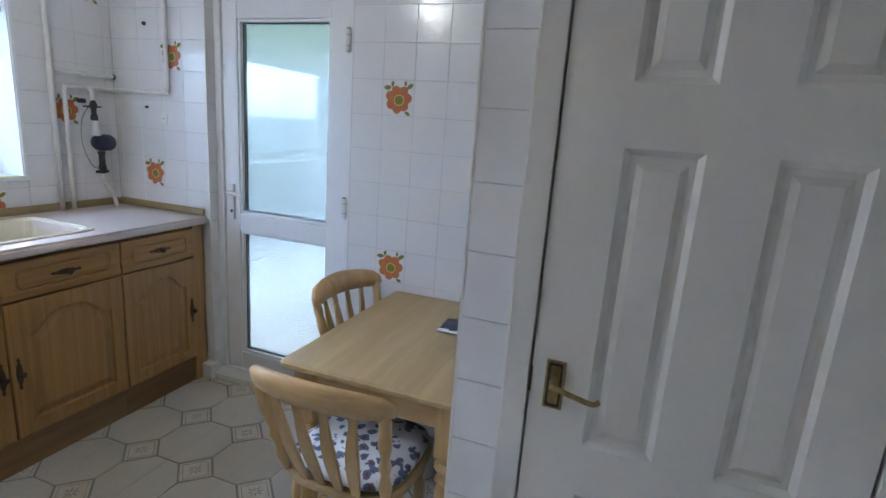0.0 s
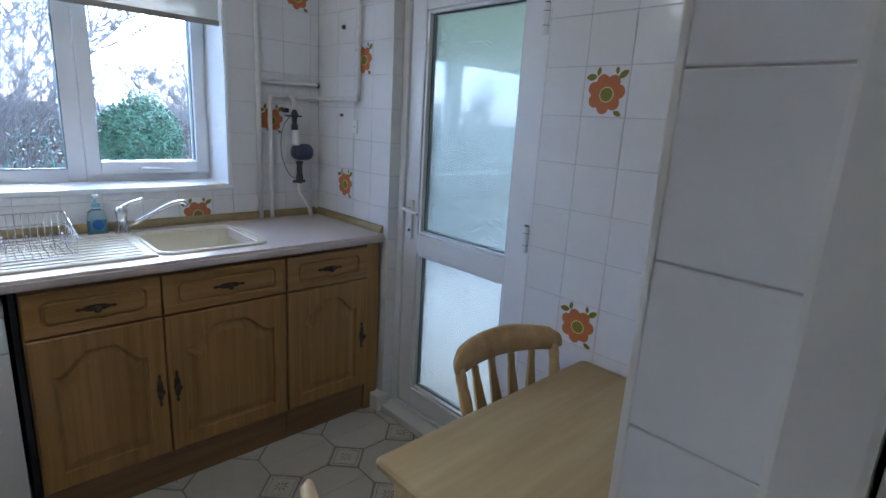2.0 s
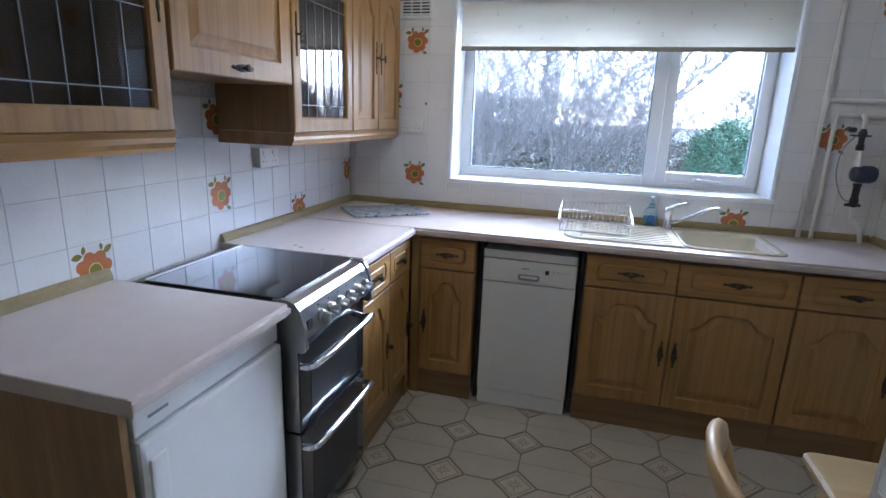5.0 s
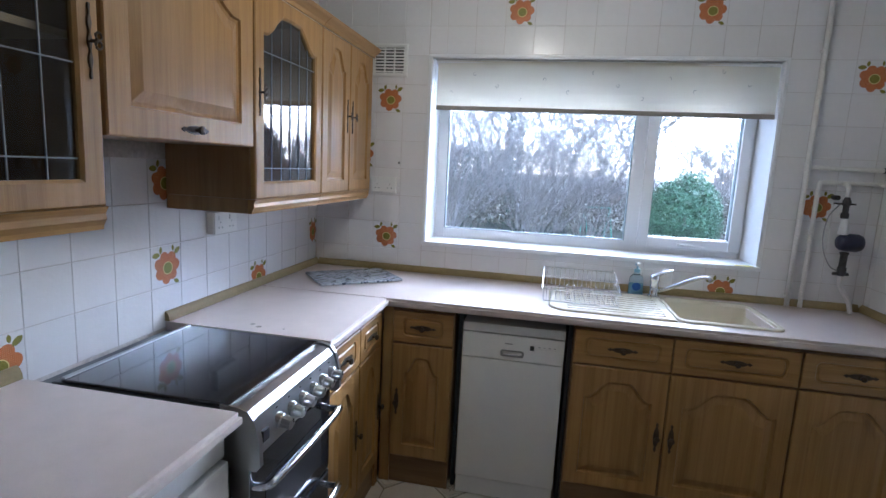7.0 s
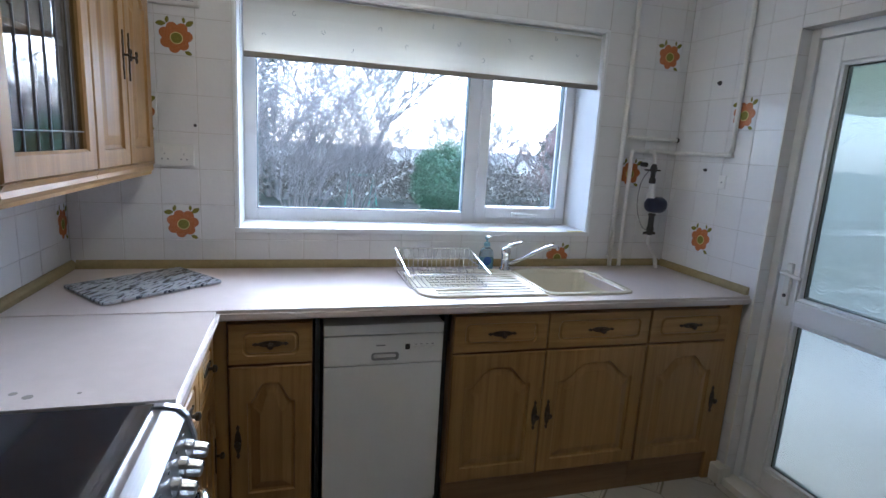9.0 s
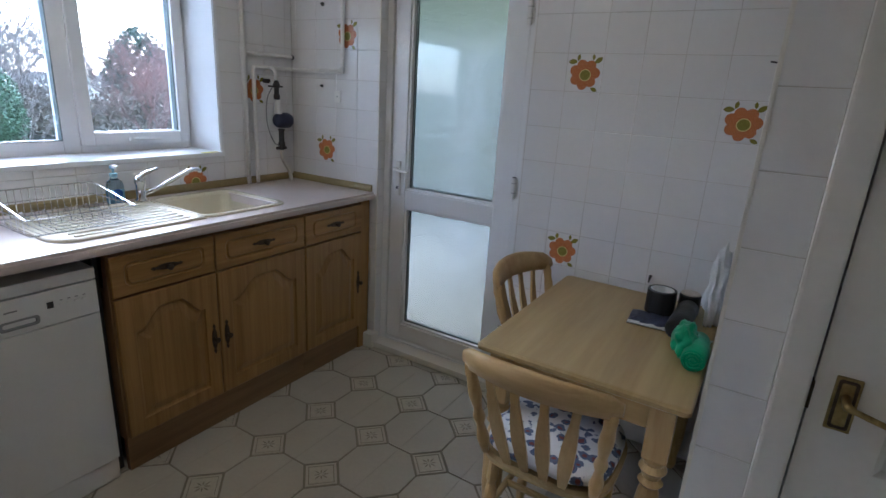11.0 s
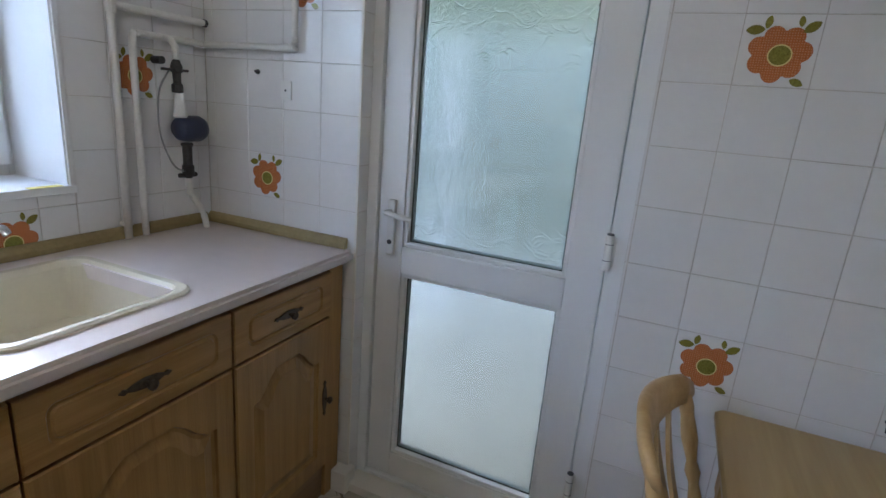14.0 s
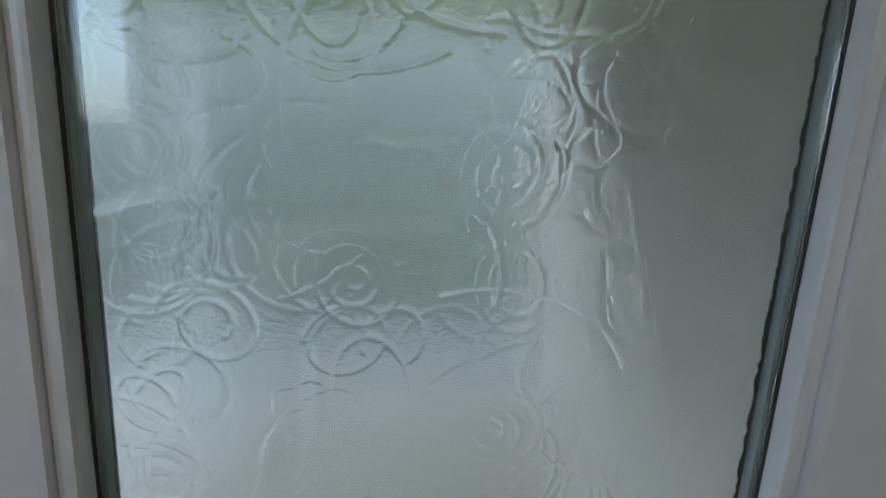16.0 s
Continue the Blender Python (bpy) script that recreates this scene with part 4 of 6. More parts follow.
part("display", box(0.198, 0.632, 0.815, 0.226, 0.6455, 0.845, 0.001), M_BLACK, panel)
for z0, z1, hz in ((0.475, 0.782, 0.71), (0.07, 0.465, 0.432)):
    d = part("oven_door", box(-0.24, 0.575, z0, 0.24, 0.618, z1, 0.008), M_BLACKGLASS, ck, "black glass oven door")
    part("door_edge", box(-0.243, 0.566, z0, -0.2395, 0.615, z1, 0.001), M_STEEL, d)
    part("door_edge", box(0.2395, 0.566, z0, 0.243, 0.615, z1, 0.001), M_STEEL, d)
    part("inner_window", box(-0.17, 0.6185, z0 + 0.05, 0.17, 0.6195, z1 - 0.1, 0.0004), M_BLACK, d)
    bar = bend([(-0.225, 0.612, hz - 0.018), (-0.222, 0.648, hz - 0.012), (-0.195, 0.668, hz), (0, 0.675, hz + 0.003), (0.195, 0.668, hz), (0.222, 0.648, hz - 0.012), (0.225, 0.612, hz - 0.018)], 6)
    part("handle", tube(bar, 0.0115, 10), M_CHROME, d, "bright curved bar handle", True)
part("plinth", box(-0.238, 0.05, 0.002, 0.238, 0.575, 0.066), M_BLACK, ck)

# ---- fridge ----
fr = thing("fridge", "small white under-counter fridge below the worktop", "fridge", (2.04, 0.02, 0))
part("body", box(-0.25, 0.0, 0.02, 0.262, 0.535, 0.86, 0.004), M_WHITE, fr)
part("top_strip", box(-0.25, 0.536, 0.795, 0.262, 0.582, 0.858, 0.006), M_WHITE, fr)
d = part("door", box(-0.25, 0.54, 0.06, 0.262, 0.594, 0.788, 0.012), M_WHITE, fr)
part("grip", box(0.2, 0.592, 0.6, 0.246, 0.602, 0.74, 0.006), M_PLASTIC, d, "white moulded grip")
part("marking", box(0.17, 0.5825, 0.822, 0.225, 0.5832, 0.829), M_GREY, fr, "plain grey maker's mark")
part("foot", box(-0.24, 0.02, 0.0, 0.25, 0.5, 0.022), M_BLACK, fr)

# ---- sink, tap, rack, soap ----
sk = thing("sink", "cream inset kitchen sink with ribbed drainer", "sink", (0, 0, 0.91))
SX0, SX1, SY0, SYM, SY1 = 0.1, 0.545, 1.35, 1.885, 2.31


def yloop(pts, z):
    return [(x, y, z) for x, y in pts]


outer = round_rect(SX0, SYM, SX1, SY1, 0.055, 6)
bm = rings([yloop(outer, 0.0005), yloop(outer, 0.006), yloop(round_rect(SX0 + 0.006, SYM + 0.002, SX1 - 0.006, SY1 - 0.006, 0.05, 6), 0.01), yloop(round_rect(SX0 + 0.022, SYM + 0.014, SX1 - 0.022, SY1 - 0.022, 0.05, 6), 0.009), yloop(round_rect(SX0 + 0.03, SYM + 0.022, SX1 - 0.03, SY1 - 0.03, 0.05, 6), -0.006), yloop(round_rect(SX0 + 0.045, SYM + 0.035, SX1 - 0.045, SY1 - 0.045, 0.05, 6), -0.14), yloop(round_rect(SX0 + 0.075, SYM + 0.065, SX1 - 0.075, SY1 - 0.075, 0.04, 6), -0.155)])
part("bowl", bm, M_SINK, sk, smooth=False)
left = [(SX0, SYM - 0.001), (SX0, SY0 + 0.09)] + [(SX0 + 0.09 - 0.09 * math.cos(a), SY0 + 0.09 - 0.09 * math.sin(a)) for a in [math.pi / 2 * k / 6 for k in range(1, 7)]] + [(SX1 - 0.09 + 0.09 * math.sin(a), SY0 + 0.09 - 0.09 * math.cos(a)) for a in [math.pi / 2 * k / 6 for k in range(0, 7)]] + [(SX1, SYM - 0.001)]
cx, cy = sum(p[0] for p in left) / len(left), sum(p[1] for p in left) / len(left)


def shrink(f):
    return [(cx + (x - cx) * f, cy + (y - cy) * f) for x, y in left]


part("drainer", rings([yloop(left, 0.0005), yloop(left, 0.006), yloop(shrink(0.975), 0.01), yloop(shrink(0.93), 0.009), yloop(shrink(0.9), 0.005)]), M_SINK, sk)
for k in range(9):
    x = SX0 + 0.055 + k * 0.042
    part("ridge", box(x - 0.007, 1.43, 0.0048, x + 0.007, 1.85, 0.0092, 0.003), M_SINK, sk)
part("plug_hole", lathe([(0.028, -0.1548), (0.03, -0.153), (0.02, -0.1535)], (0.32, 2.1, 0), 16), M_CHROME, sk)
tap = thing("mixer_tap", "chrome single-lever mixer tap with swivel spout", "tap", (0.125, 1.86, 0.919))
part("body", lathe([(0.027, 0.0), (0.027, 0.008), (0.02, 0.014), (0.0195, 0.075), (0.023, 0.082), (0.023, 0.1), (0.015, 0.112)]), M_CHROME, tap, smooth=True)
part("lever", tube(bend([(0, 0.0, 0.1), (0.005, 0.02, 0.118), (0.01, 0.078, 0.14)], 5), [0.011] * 5 + [0.009] * 3 + [0.006] * 3, 8), M_CHROME, tap, smooth=True)
sp = part("spout", tube(bend([(0.0, 0.015, 0.03), (0.03, 0.06, 0.055), (0.075, 0.17, 0.122), (0.09, 0.215, 0.132), (0.094, 0.226, 0.118)], 6), 0.0095, 10), M_CHROME, tap, smooth=True)

soap = thing("soap_bottle", "pump bottle of hand soap with blue label", "bottle", (0.07, 1.782, 0.9105))
part("bottle", rings([[(x * q, y * q, z) for x, y in round_rect(-0.018, -0.036, 0.018, 0.036, 0.014)] for z, q in ((0, 0.94), (0.004, 1), (0.07, 0.98), (0.095, 0.85), (0.108, 0.42), (0.118, 0.4))], cap0=True), clear_glass("soap_plastic", 0.12, (0.75, 0.9, 0.97)), soap)
part("liquid", rings([[(x * q, y * q, z) for x, y in round_rect(-0.015, -0.033, 0.015, 0.033, 0.012)] for z, q in ((0.003, 0.95), (0.06, 0.98))], cap0=True), M_SOAP, soap)
part("label", lathe([(0.021, 0.0), (0.021, 0.001)], (0, 0, 0), 20), M_SOAPLABEL, soap, "blue oval label").matrix_basis = pose(0.0185, 0, 0.045, 0, 90, 0)
part("pump", lathe([(0.015, 0.116), (0.015, 0.132), (0.005, 0.134), (0.005, 0.15), (0.012, 0.151), (0.012, 0.162)], sides=12), M_SOAP, soap)
part("nozzle", box(-0.006, -0.008, 0.155, 0.04, 0.008, 0.167, 0.003), M_PLASTIC, soap)

rk = thing("dish_rack", "empty chrome wire dish rack on the drainer", "dish rack", (0.145, 1.325, 0.921))
RW, RD = 0.33, 0.3
for nm, z, g in (("base_rail", 0.004, 0.0), ("top_rail", 0.06, -0.008)):
    part(nm, tube([(g, g, z), (RD - g, g, z), (RD - g, RW - g, z), (g, RW - g, z), (g, g, z)], 0.0025, 6), M_CHROME, rk)
part("high_rail", tube([(RD, -0.008, 0.06), (0.0, -0.008, 0.108), (0.0, RW + 0.008, 0.108), (RD, RW + 0.008, 0.06)], 0.0028, 6), M_CHROME, rk)
for k in range(15):
    y = 0.012 + k * (RW - 0.024) / 14
    part("wire", tube([(-0.001, y, 0.108), (-0.001, y, 0.004), (RD, y, 0.004), (RD, y, 0.06)], 0.0015, 5), M_CHROME, rk)
for k in range(9):
    y = 0.03 + k * 0.034
    part("plate_loop", tube(bend([(0.13, y, 0.004), (0.14, y + 0.006, 0.05), (0.155, y + 0.01, 0.05), (0.17, y + 0.014, 0.004)], 4), 0.0014, 5), M_CHROME, rk)
for k in range(6):
    x = 0.03 + k * 0.048
    for y in (-0.004, RW + 0.004):
        part("wire", tube([(x, y, 0.004), (x, y, 0.06 + 0.048 * (1 - x / RD))], 0.0015, 5), M_CHROME, rk)

bd = thing("chopping_board", "grey marbled glass chopping board lying on the worktop", "chopping board", (0.29, 0.345, 0.9105), 40)
bm = rings([yloop(round_rect(-0.155, -0.215, 0.155, 0.215, 0.012), z) for z in (0.003, 0.012)], cap0=True)
part("board", bm, M_STONE, bd)
for x in (-0.12, 0.12):
    for y in (-0.18, 0.18):
        part("foot", lathe([(0.012, 0.0), (0.012, 0.003)], (x, y, 0), 10), M_PLASTIC, bd)

# ---- pipes and pump in the corner ----
PX = 0.022
pp = thing("water_pipe", "white painted copper pipe rising from worktop to ceiling", "pipe", (PX, 2.503, 0.911), 0, "pipes")
part("pipe", tube([(0, 0, 0), (0, 0, TOP - 0.911)], 0.0115, 10), M_PIPE, pp, smooth=True)
part("tee", tube([(0, 0, 0.655), (0, 0, 0.7)], 0.0155, 10), M_PIPE, pp)
part("branch", tube([(0, 0.0, 0.678), (0.0, 0.318, 0.678)], 0.0105, 10), M_PIPE, pp)
part("branch_cap", tube([(0, 0.318, 0.678), (0.0, 0.328, 0.678)], 0.013, 10), M_BRONZE, pp)
for z in (0.04, 1.2):
    part("clip", box(-0.02, -0.015, z, 0.006, 0.015, z + 0.014, 0.003), M_PLASTIC, pp)
pp = thing("water_pipe", "white painted pipe bending along the corner to the ceiling", "pipe", (PX, 2.562, 0.911), 0, "pipes")
zb = 0.612
part("pipe", tube(bend([(0, 0, 0), (0, 0, 0.3), (0, 0, zb - 0.03), (0, 0.012, zb - 0.004), (0, 0.04, zb), (0, 0.22, zb), (0.004, 0.255, zb), (0.03, 0.262, zb), (0.2, 0.262, zb), (0.345, 0.262, zb), (0.372, 0.262, zb + 0.01), (0.38, 0.262, zb + 0.04), (0.38, 0.262, zb + 0.3), (0.38, 0.262, TOP - 0.911)], 4), 0.0105, 10), M_PIPE, pp, smooth=True)
part("elbow", tube([(0.35, 0.262, zb), (0.38, 0.262, zb), (0.38, 0.262, zb + 0.03)], 0.0135, 10), M_PIPE, pp)
pp = thing("water_pipe", "white painted pipe dropping to the pump", "pipe", (PX + 0.048, 2.667, 1.4), 0, "pipes")
part("pipe", tube([(-0.048, 0, 0.122), (-0.02, 0, 0.12), (0, 0, 0.1), (0, 0, 0.055)], 0.0105, 10), M_PIPE, pp, smooth=True)
pm = thing("shower_pump", "small dark blue pump with black valves on the pipe", "pump", (PX + 0.05, 2.692, 1.0))
part("valve", lathe([(0.008, 0.36), (0.017, 0.362), (0.017, 0.385), (0.012, 0.39), (0.013, 0.42), (0.018, 0.424), (0.018, 0.44), (0.01, 0.46)], (0, -0.025, 0), 12), M_BRONZE, pm)
part("valve_lever", box(-0.008, -0.075, 0.425, 0.012, 0.01, 0.433, 0.002), M_BRONZE, pm)
part("motor", tube([(0.0, -0.035, 0.25), (0.0, -0.025, 0.25), (0.0, 0.0, 0.25), (0.0, 0.045, 0.25), (0.0, 0.062, 0.25), (0.0, 0.068, 0.25)], [0.028, 0.037, 0.042, 0.042, 0.034, 0.02], 18), M_PUMP, pm, "dark blue pump motor", True)
part("collar", lathe([(0.02, 0.285), (0.022, 0.29), (0.018, 0.32), (0.014, 0.36)], (0, -0.02, 0), 12), M_PLASTIC, pm, "pale collar")
part("coupling", lathe([(0.016, 0.205), (0.02, 0.2), (0.015, 0.19), (0.015, 0.135), (0.019, 0.13), (0.019, 0.1), (0.012, 0.09)], (0, 0.0, 0), 12), M_BRONZE, pm)
part("drain_valve", tube([(0.0, -0.035, 0.1), (0.0, 0.03, 0.1)], 0.008, 8), M_BRONZE, pm)
part("outlet_pipe", tube(bend([(0, 0.0, 0.092), (0.0, 0.004, 0.04), (0.0, 0.05, -0.03), (0.0, 0.066, -0.089)], 5), 0.0105, 10), M_PIPE, pm, "white painted outlet pipe", True)
part("cable", tube(bend([(0.0, -0.05, 0.43), (0.005, -0.095, 0.36), (0.005, -0.1, 0.24), (0.004, -0.06, 0.14), (0.0, -0.01, 0.11)], 6), 0.003, 6), M_GREY, pm, "thin grey cable", True)
part("bracket", tube([(-0.068, -0.05, 0.455), (-0.03, -0.05, 0.455)], 0.012, 10), M_BRONZE, pm)


# ---- sockets, vent, wall bits ----
def socket(at, rz, label, w=0.146, deep=0.03):
    s = thing("socket", label, "socket", at, rz, "sockets")
    part("back_box", box(-w / 2, 0.001, -0.043, w / 2, deep, 0.043, 0.003), M_PLASTIC, s)
    f = part("faceplate", box(-w / 2, deep, -0.043, w / 2, deep + 0.007, 0.043, 0.003), M_PLASTIC, s)
    for x in (-0.036, 0.036):
        part("switch", box(x - 0.006 + 0.008, deep + 0.006, 0.012, x + 0.006 + 0.008, deep + 0.0105, 0.03, 0.001), M_WHITE, f)
        for dx, dz, q in ((0, 0.003, 0.002), (-0.011, -0.018, 0.003), (0.011, -0.018, 0.003)):
            part("pin_hole", box(x + dx - q, deep + 0.0065, dz - 0.003, x + dx + q, deep + 0.0074, dz + 0.003), M_GREY, f)


socket((0.93, 0.001, 1.24), 0, "white double socket on the tiles beneath the wall cabinet")
socket((0.001, 0.405, 1.392), -90, "white double socket on the tiles beside the window", deep=0.012)
vt = thing("air_vent", "white plastic louvred wall vent above the socket", "vent", (0.001, 0.415, 2.058), -90)
part("frame", rings([[(x, y, z) for x, z in sides_rect(-a, -b2, a, b2)] for a, b2, y in ((0.1, 0.085, 0.0), (0.1, 0.085, 0.01), (0.094, 0.079, 0.014), (0.08, 0.066, 0.014), (0.08, 0.066, 0.003))], cap1=False), M_PLASTIC, vt)
part("backing", box(-0.085, 0.0005, -0.07, 0.085, 0.003, 0.07), M_BLACK, vt)
for k in range(8):
    z = -0.058 + k * 0.0165
    part("slat", box(-0.08, 0.004, z - 0.0045, 0.08, 0.012, z + 0.0035, 0.001), M_PLASTIC, vt)
for x in (-0.027, 0.027):
    part("divider", box(x - 0.003, 0.003, -0.066, x + 0.003, 0.0125, 0.066), M_PLASTIC, vt)
bp_ = thing("blank_plate", "small white blanking plate on the tiles", "plate", (0.352, YN - 0.001, 1.395), 180)
part("plate", box(-0.022, 0, -0.03, 0.022, 0.004, 0.03, 0.002), M_PLASTIC, bp_)
part("screw", lathe([(0.004, 0), (0.003, 0.002)], sides=8), M_STEELDARK, bp_).matrix_basis = pose(0, 0.004, 0, -90, 0, 0)
for x, z, r in ((0.245, 1.86, 0.011), (0.236, 1.447, 0.008)):
    q = thing("wall_plug", "dark plugged screw hole in the tiles", "wall plug", (x, YN - 0.001, z), 180, "wall plugs")
    part("cap", tube([(0, 0, 0), (0, 0.006, 0), (0.003, 0.014, 0.002)], [r, r * 0.9, r * 0.4], 9), M_BRONZE, q)
q = thing("wall_plug", "dark plugged screw hole in the tiles", "wall plug", (0.001, 0.485, 1.515), -90, "wall plugs")
part("cap", tube([(0, 0, 0), (0, 0.008, 0)], [0.007, 0.005], 9), M_BRONZE, q)
q = thing("wall_hook", "small metal bracket on the tiles at table height", "hook", (2.085, YN - 0.001, 0.762), 180)
part("hook", tube([(0, 0, 0.012), (0, 0.01, 0.012), (0.002, 0.014, -0.01)], [0.007, 0.006, 0.004], 8), M_BRONZE, q)
q = thing("wall_hook", "thin dark nail above the table", "hook", (XL - 0.001, 2.70, 1.60), 90)
part("nail", tube([(0, 0, 0), (0.01, 0.04, 0.006)], 0.003, 6), M_BRONZE, q)

# ---- pendant lamp ----
lp_ = thing("pendant_lamp", "lit bare bulb in a short ceiling fitting", "lamp", (1.15, 1.18, 2.30))
part("ceiling_rose", lathe([(0.045, 0.0995), (0.045, 0.09), (0.02, 0.08)], sides=20), M_PLASTIC, lp_)
part("flex", tube([(0, 0, 0.07), (0, 0, 0.085)], 0.006, 6), M_PLASTIC, lp_)
part("holder", lathe([(0.018, 0.03), (0.02, 0.045), (0.016, 0.075), (0.008, 0.08)], sides=14), M_PLASTIC, lp_)
part("bulb", lathe([(0.004, -0.034), (0.02, -0.028), (0.03, -0.008), (0.028, 0.01), (0.016, 0.03)], sides=16), M_BULB, lp_, "glowing warm bulb", True)
lamp = new("lamp_glow", bpy.data.lights.new("lamp_glow", "POINT"))
lamp.data.energy, lamp.data.color, lamp.data.shadow_soft_size = 0.2, (1.0, 0.8, 0.52), 0.04
lamp.location = (1.15, 1.18, 2.22)

# ---- table and chairs ----
TZ = 0.705
tb = thing("table", "small pine kitchen table with turned legs", "table", (2.055, 2.41, 0))
tx, ty = 0.315, 0.425
part("tabletop", rings([[(x, y, z) for x, y in round_rect(-tx + d, -ty + d, tx - d, ty - d, 0.02)] for d, z in ((0.008, TZ - 0.026), (0.0, TZ - 0.02), (0.0, TZ - 0.008), (0.006, TZ - 0.001), (0.012, TZ))], cap0=True), M_PINE, tb)
for x0, y0, x1, y1 in ((-tx + 0.06, -ty + 0.06, tx - 0.06, -ty + 0.082), (-tx + 0.06, ty - 0.082, tx - 0.06, ty - 0.06)):
    part("apron", box(x0, y0, TZ - 0.125, x1, y1, TZ - 0.027, 0.002), M_PINE_H, tb)
for x in (-tx + 0.06, tx - 0.082):
    part("apron", box(x, -ty + 0.085, TZ - 0.125, x + 0.022, ty - 0.085, TZ - 0.027, 0.002), M_PINE, tb)
leg_prof = [(0.02, 0.0), (0.026, 0.02), (0.024, 0.05), (0.034, 0.16), (0.037, 0.3), (0.03, 0.38), (0.024, 0.4), (0.036, 0.415), (0.024, 0.43), (0.03, 0.445), (0.04, 0.46), (0.03, 0.478), (0.034, 0.49), (0.034, 0.5)]
for x in (-tx + 0.07, tx - 0.07):
    for y in (-ty + 0.07, ty - 0.07):
        bm = lathe(leg_prof, (x, y, 0), 16)
        box(x - 0.034, y - 0.034, 0.5, x + 0.034, y + 0.034, TZ - 0.026, 0.004, bm)
        part("leg", bm, M_PINE_V, tb)

ch = thing("dining_chair", "pine slat-back chair with floral cushion tucked under the table", "chair", (2.02, 2.045, 0), 0, "chairs at the table")
sw, sd, SZ = 0.2, 0.2, 0.43


def seat_loop(f, z):
    return [(x * f, y * f, z) for x, y in [(sw * math.copysign(abs(math.cos(a)) ** 0.55, math.cos(a)), sd * math.copysign(abs(math.sin(a)) ** 0.6, math.sin(a))) for a in [2 * math.pi * k / 32 for k in range(32)]]]


part("seat", rings([seat_loop(0.9, SZ - 0.032), seat_loop(1.0, SZ - 0.022), seat_loop(1.0, SZ - 0.008), seat_loop(0.95, SZ)], cap0=True), M_PINE, ch)
part("cushion", rings([seat_loop(0.86, SZ + 0.001), seat_loop(0.95, SZ + 0.018), seat_loop(0.94, SZ + 0.032), seat_loop(0.8, SZ + 0.045), seat_loop(0.4, SZ + 0.049)], cap0=True), M_FLORAL, ch, "floral cushion in blue, red and white", True)
leg2 = [(0.013, 0.0), (0.019, 0.09), (0.015, 0.12), (0.021, 0.2), (0.02, 0.27), (0.013, 0.3), (0.019, 0.32), (0.015, 0.405)]
for x, y in ((-0.15, -0.15), (0.15, -0.15), (-0.15, 0.15), (0.15, 0.15)):
    q = part("leg", lathe(leg2, sides=12), M_PINE_V, ch)
    q.matrix_basis = Matrix.Translation((x, y, 0)) @ Matrix.Shear("XY", 4, (-0.04 * np.sign(x), -0.05 * np.sign(y)))
part("stretcher", tube([(-0.15, -0.15, 0.2), (-0.15, 0.15, 0.2)], 0.011, 8), M_PINE, ch)
part("stretcher", tube([(0.15, -0.15, 0.2), (0.15, 0.15, 0.2)], 0.011, 8), M_PINE, ch)
part("stretcher", tube([(-0.15, 0, 0.2), (0.15, 0, 0.2)], 0.011, 8), M_PINE_H, ch)
CT = 0.818


def crest(u, z, t=0.0):
    """A point of the bent back: u across, -1 to 1."""
    return Vector((0.217 * u, -0.215 - 0.055 * (1 - u * u) - 0.1 * (z - SZ) / (CT - SZ) + 0.05 + t, z))


NC = 14
loops = []
for k in range(NC + 1):
    u = -1 + 2 * k / NC
    h = 0.06 + 0.03 * math.cos(u * 1.25)
    zt = CT + 0.004 - 0.028 * u * u
    zb2 = zt - h
    e = 0.62 if k in (0, NC) else 1
    zm = (zt + zb2) / 2
    zt, zb2 = zm + (zt - zm) * e, zm + (zb2 - zm) * e
    loops.append([crest(u, zb2 + 0.007, -0.014 * e), crest(u, zm, -0.018 * e), crest(u, zt - 0.007, -0.014 * e), crest(u, zt, 0.0), crest(u, zt - 0.007, 0.012 * e), crest(u, zm, 0.014 * e), crest(u, zb2 + 0.007, 0.012 * e), crest(u, zb2, 0.0)])
part("crest_rail", rings(loops, cap0=True), M_PINE_H, ch, smooth=True)
for u in (-0.9, 0.9):
    a, c2 = Vector((0.165 * np.sign(u), -0.165, SZ - 0.005)), crest(u, CT - 0.07)
    pts = [a.lerp(c2, k / 12) for k in range(13)]
    part("back_post", tube(pts, [0.013, 0.016, 0.02, 0.015, 0.012, 0.019, 0.012, 0.016, 0.02, 0.019, 0.016, 0.018, 0.014], 10), M_PINE_V, ch, smooth=True)
for u in (-0.55, -0.19, 0.19, 0.55):
    a, c2 = Vector((0.15 * u, -0.185, SZ - 0.005)), crest(u, CT - 0.085)
    lps = []
    for k in range(9):
        p = a.lerp(c2, k / 8) + Vector((0, -0.012 * math.sin(math.pi * k / 8), 0))
        w = 0.011 + 0.009 * math.sin(math.pi * min(1, k / 7))
        lps.append([p + Vector((-w, -0.005, 0)), p + Vector((w, -0.005, 0)), p + Vector((w, 0.005, 0)), p + Vector((-w, 0.005, 0))])
    part("back_slat", rings(lps, cap0=True), M_PINE_V, ch)
ch2 = copy_thing(ch, pose(1.89, 2.543, 0, 0, 0, -98))
ch2["label"] = "pine slat-back chair at the end of the table beside the door"

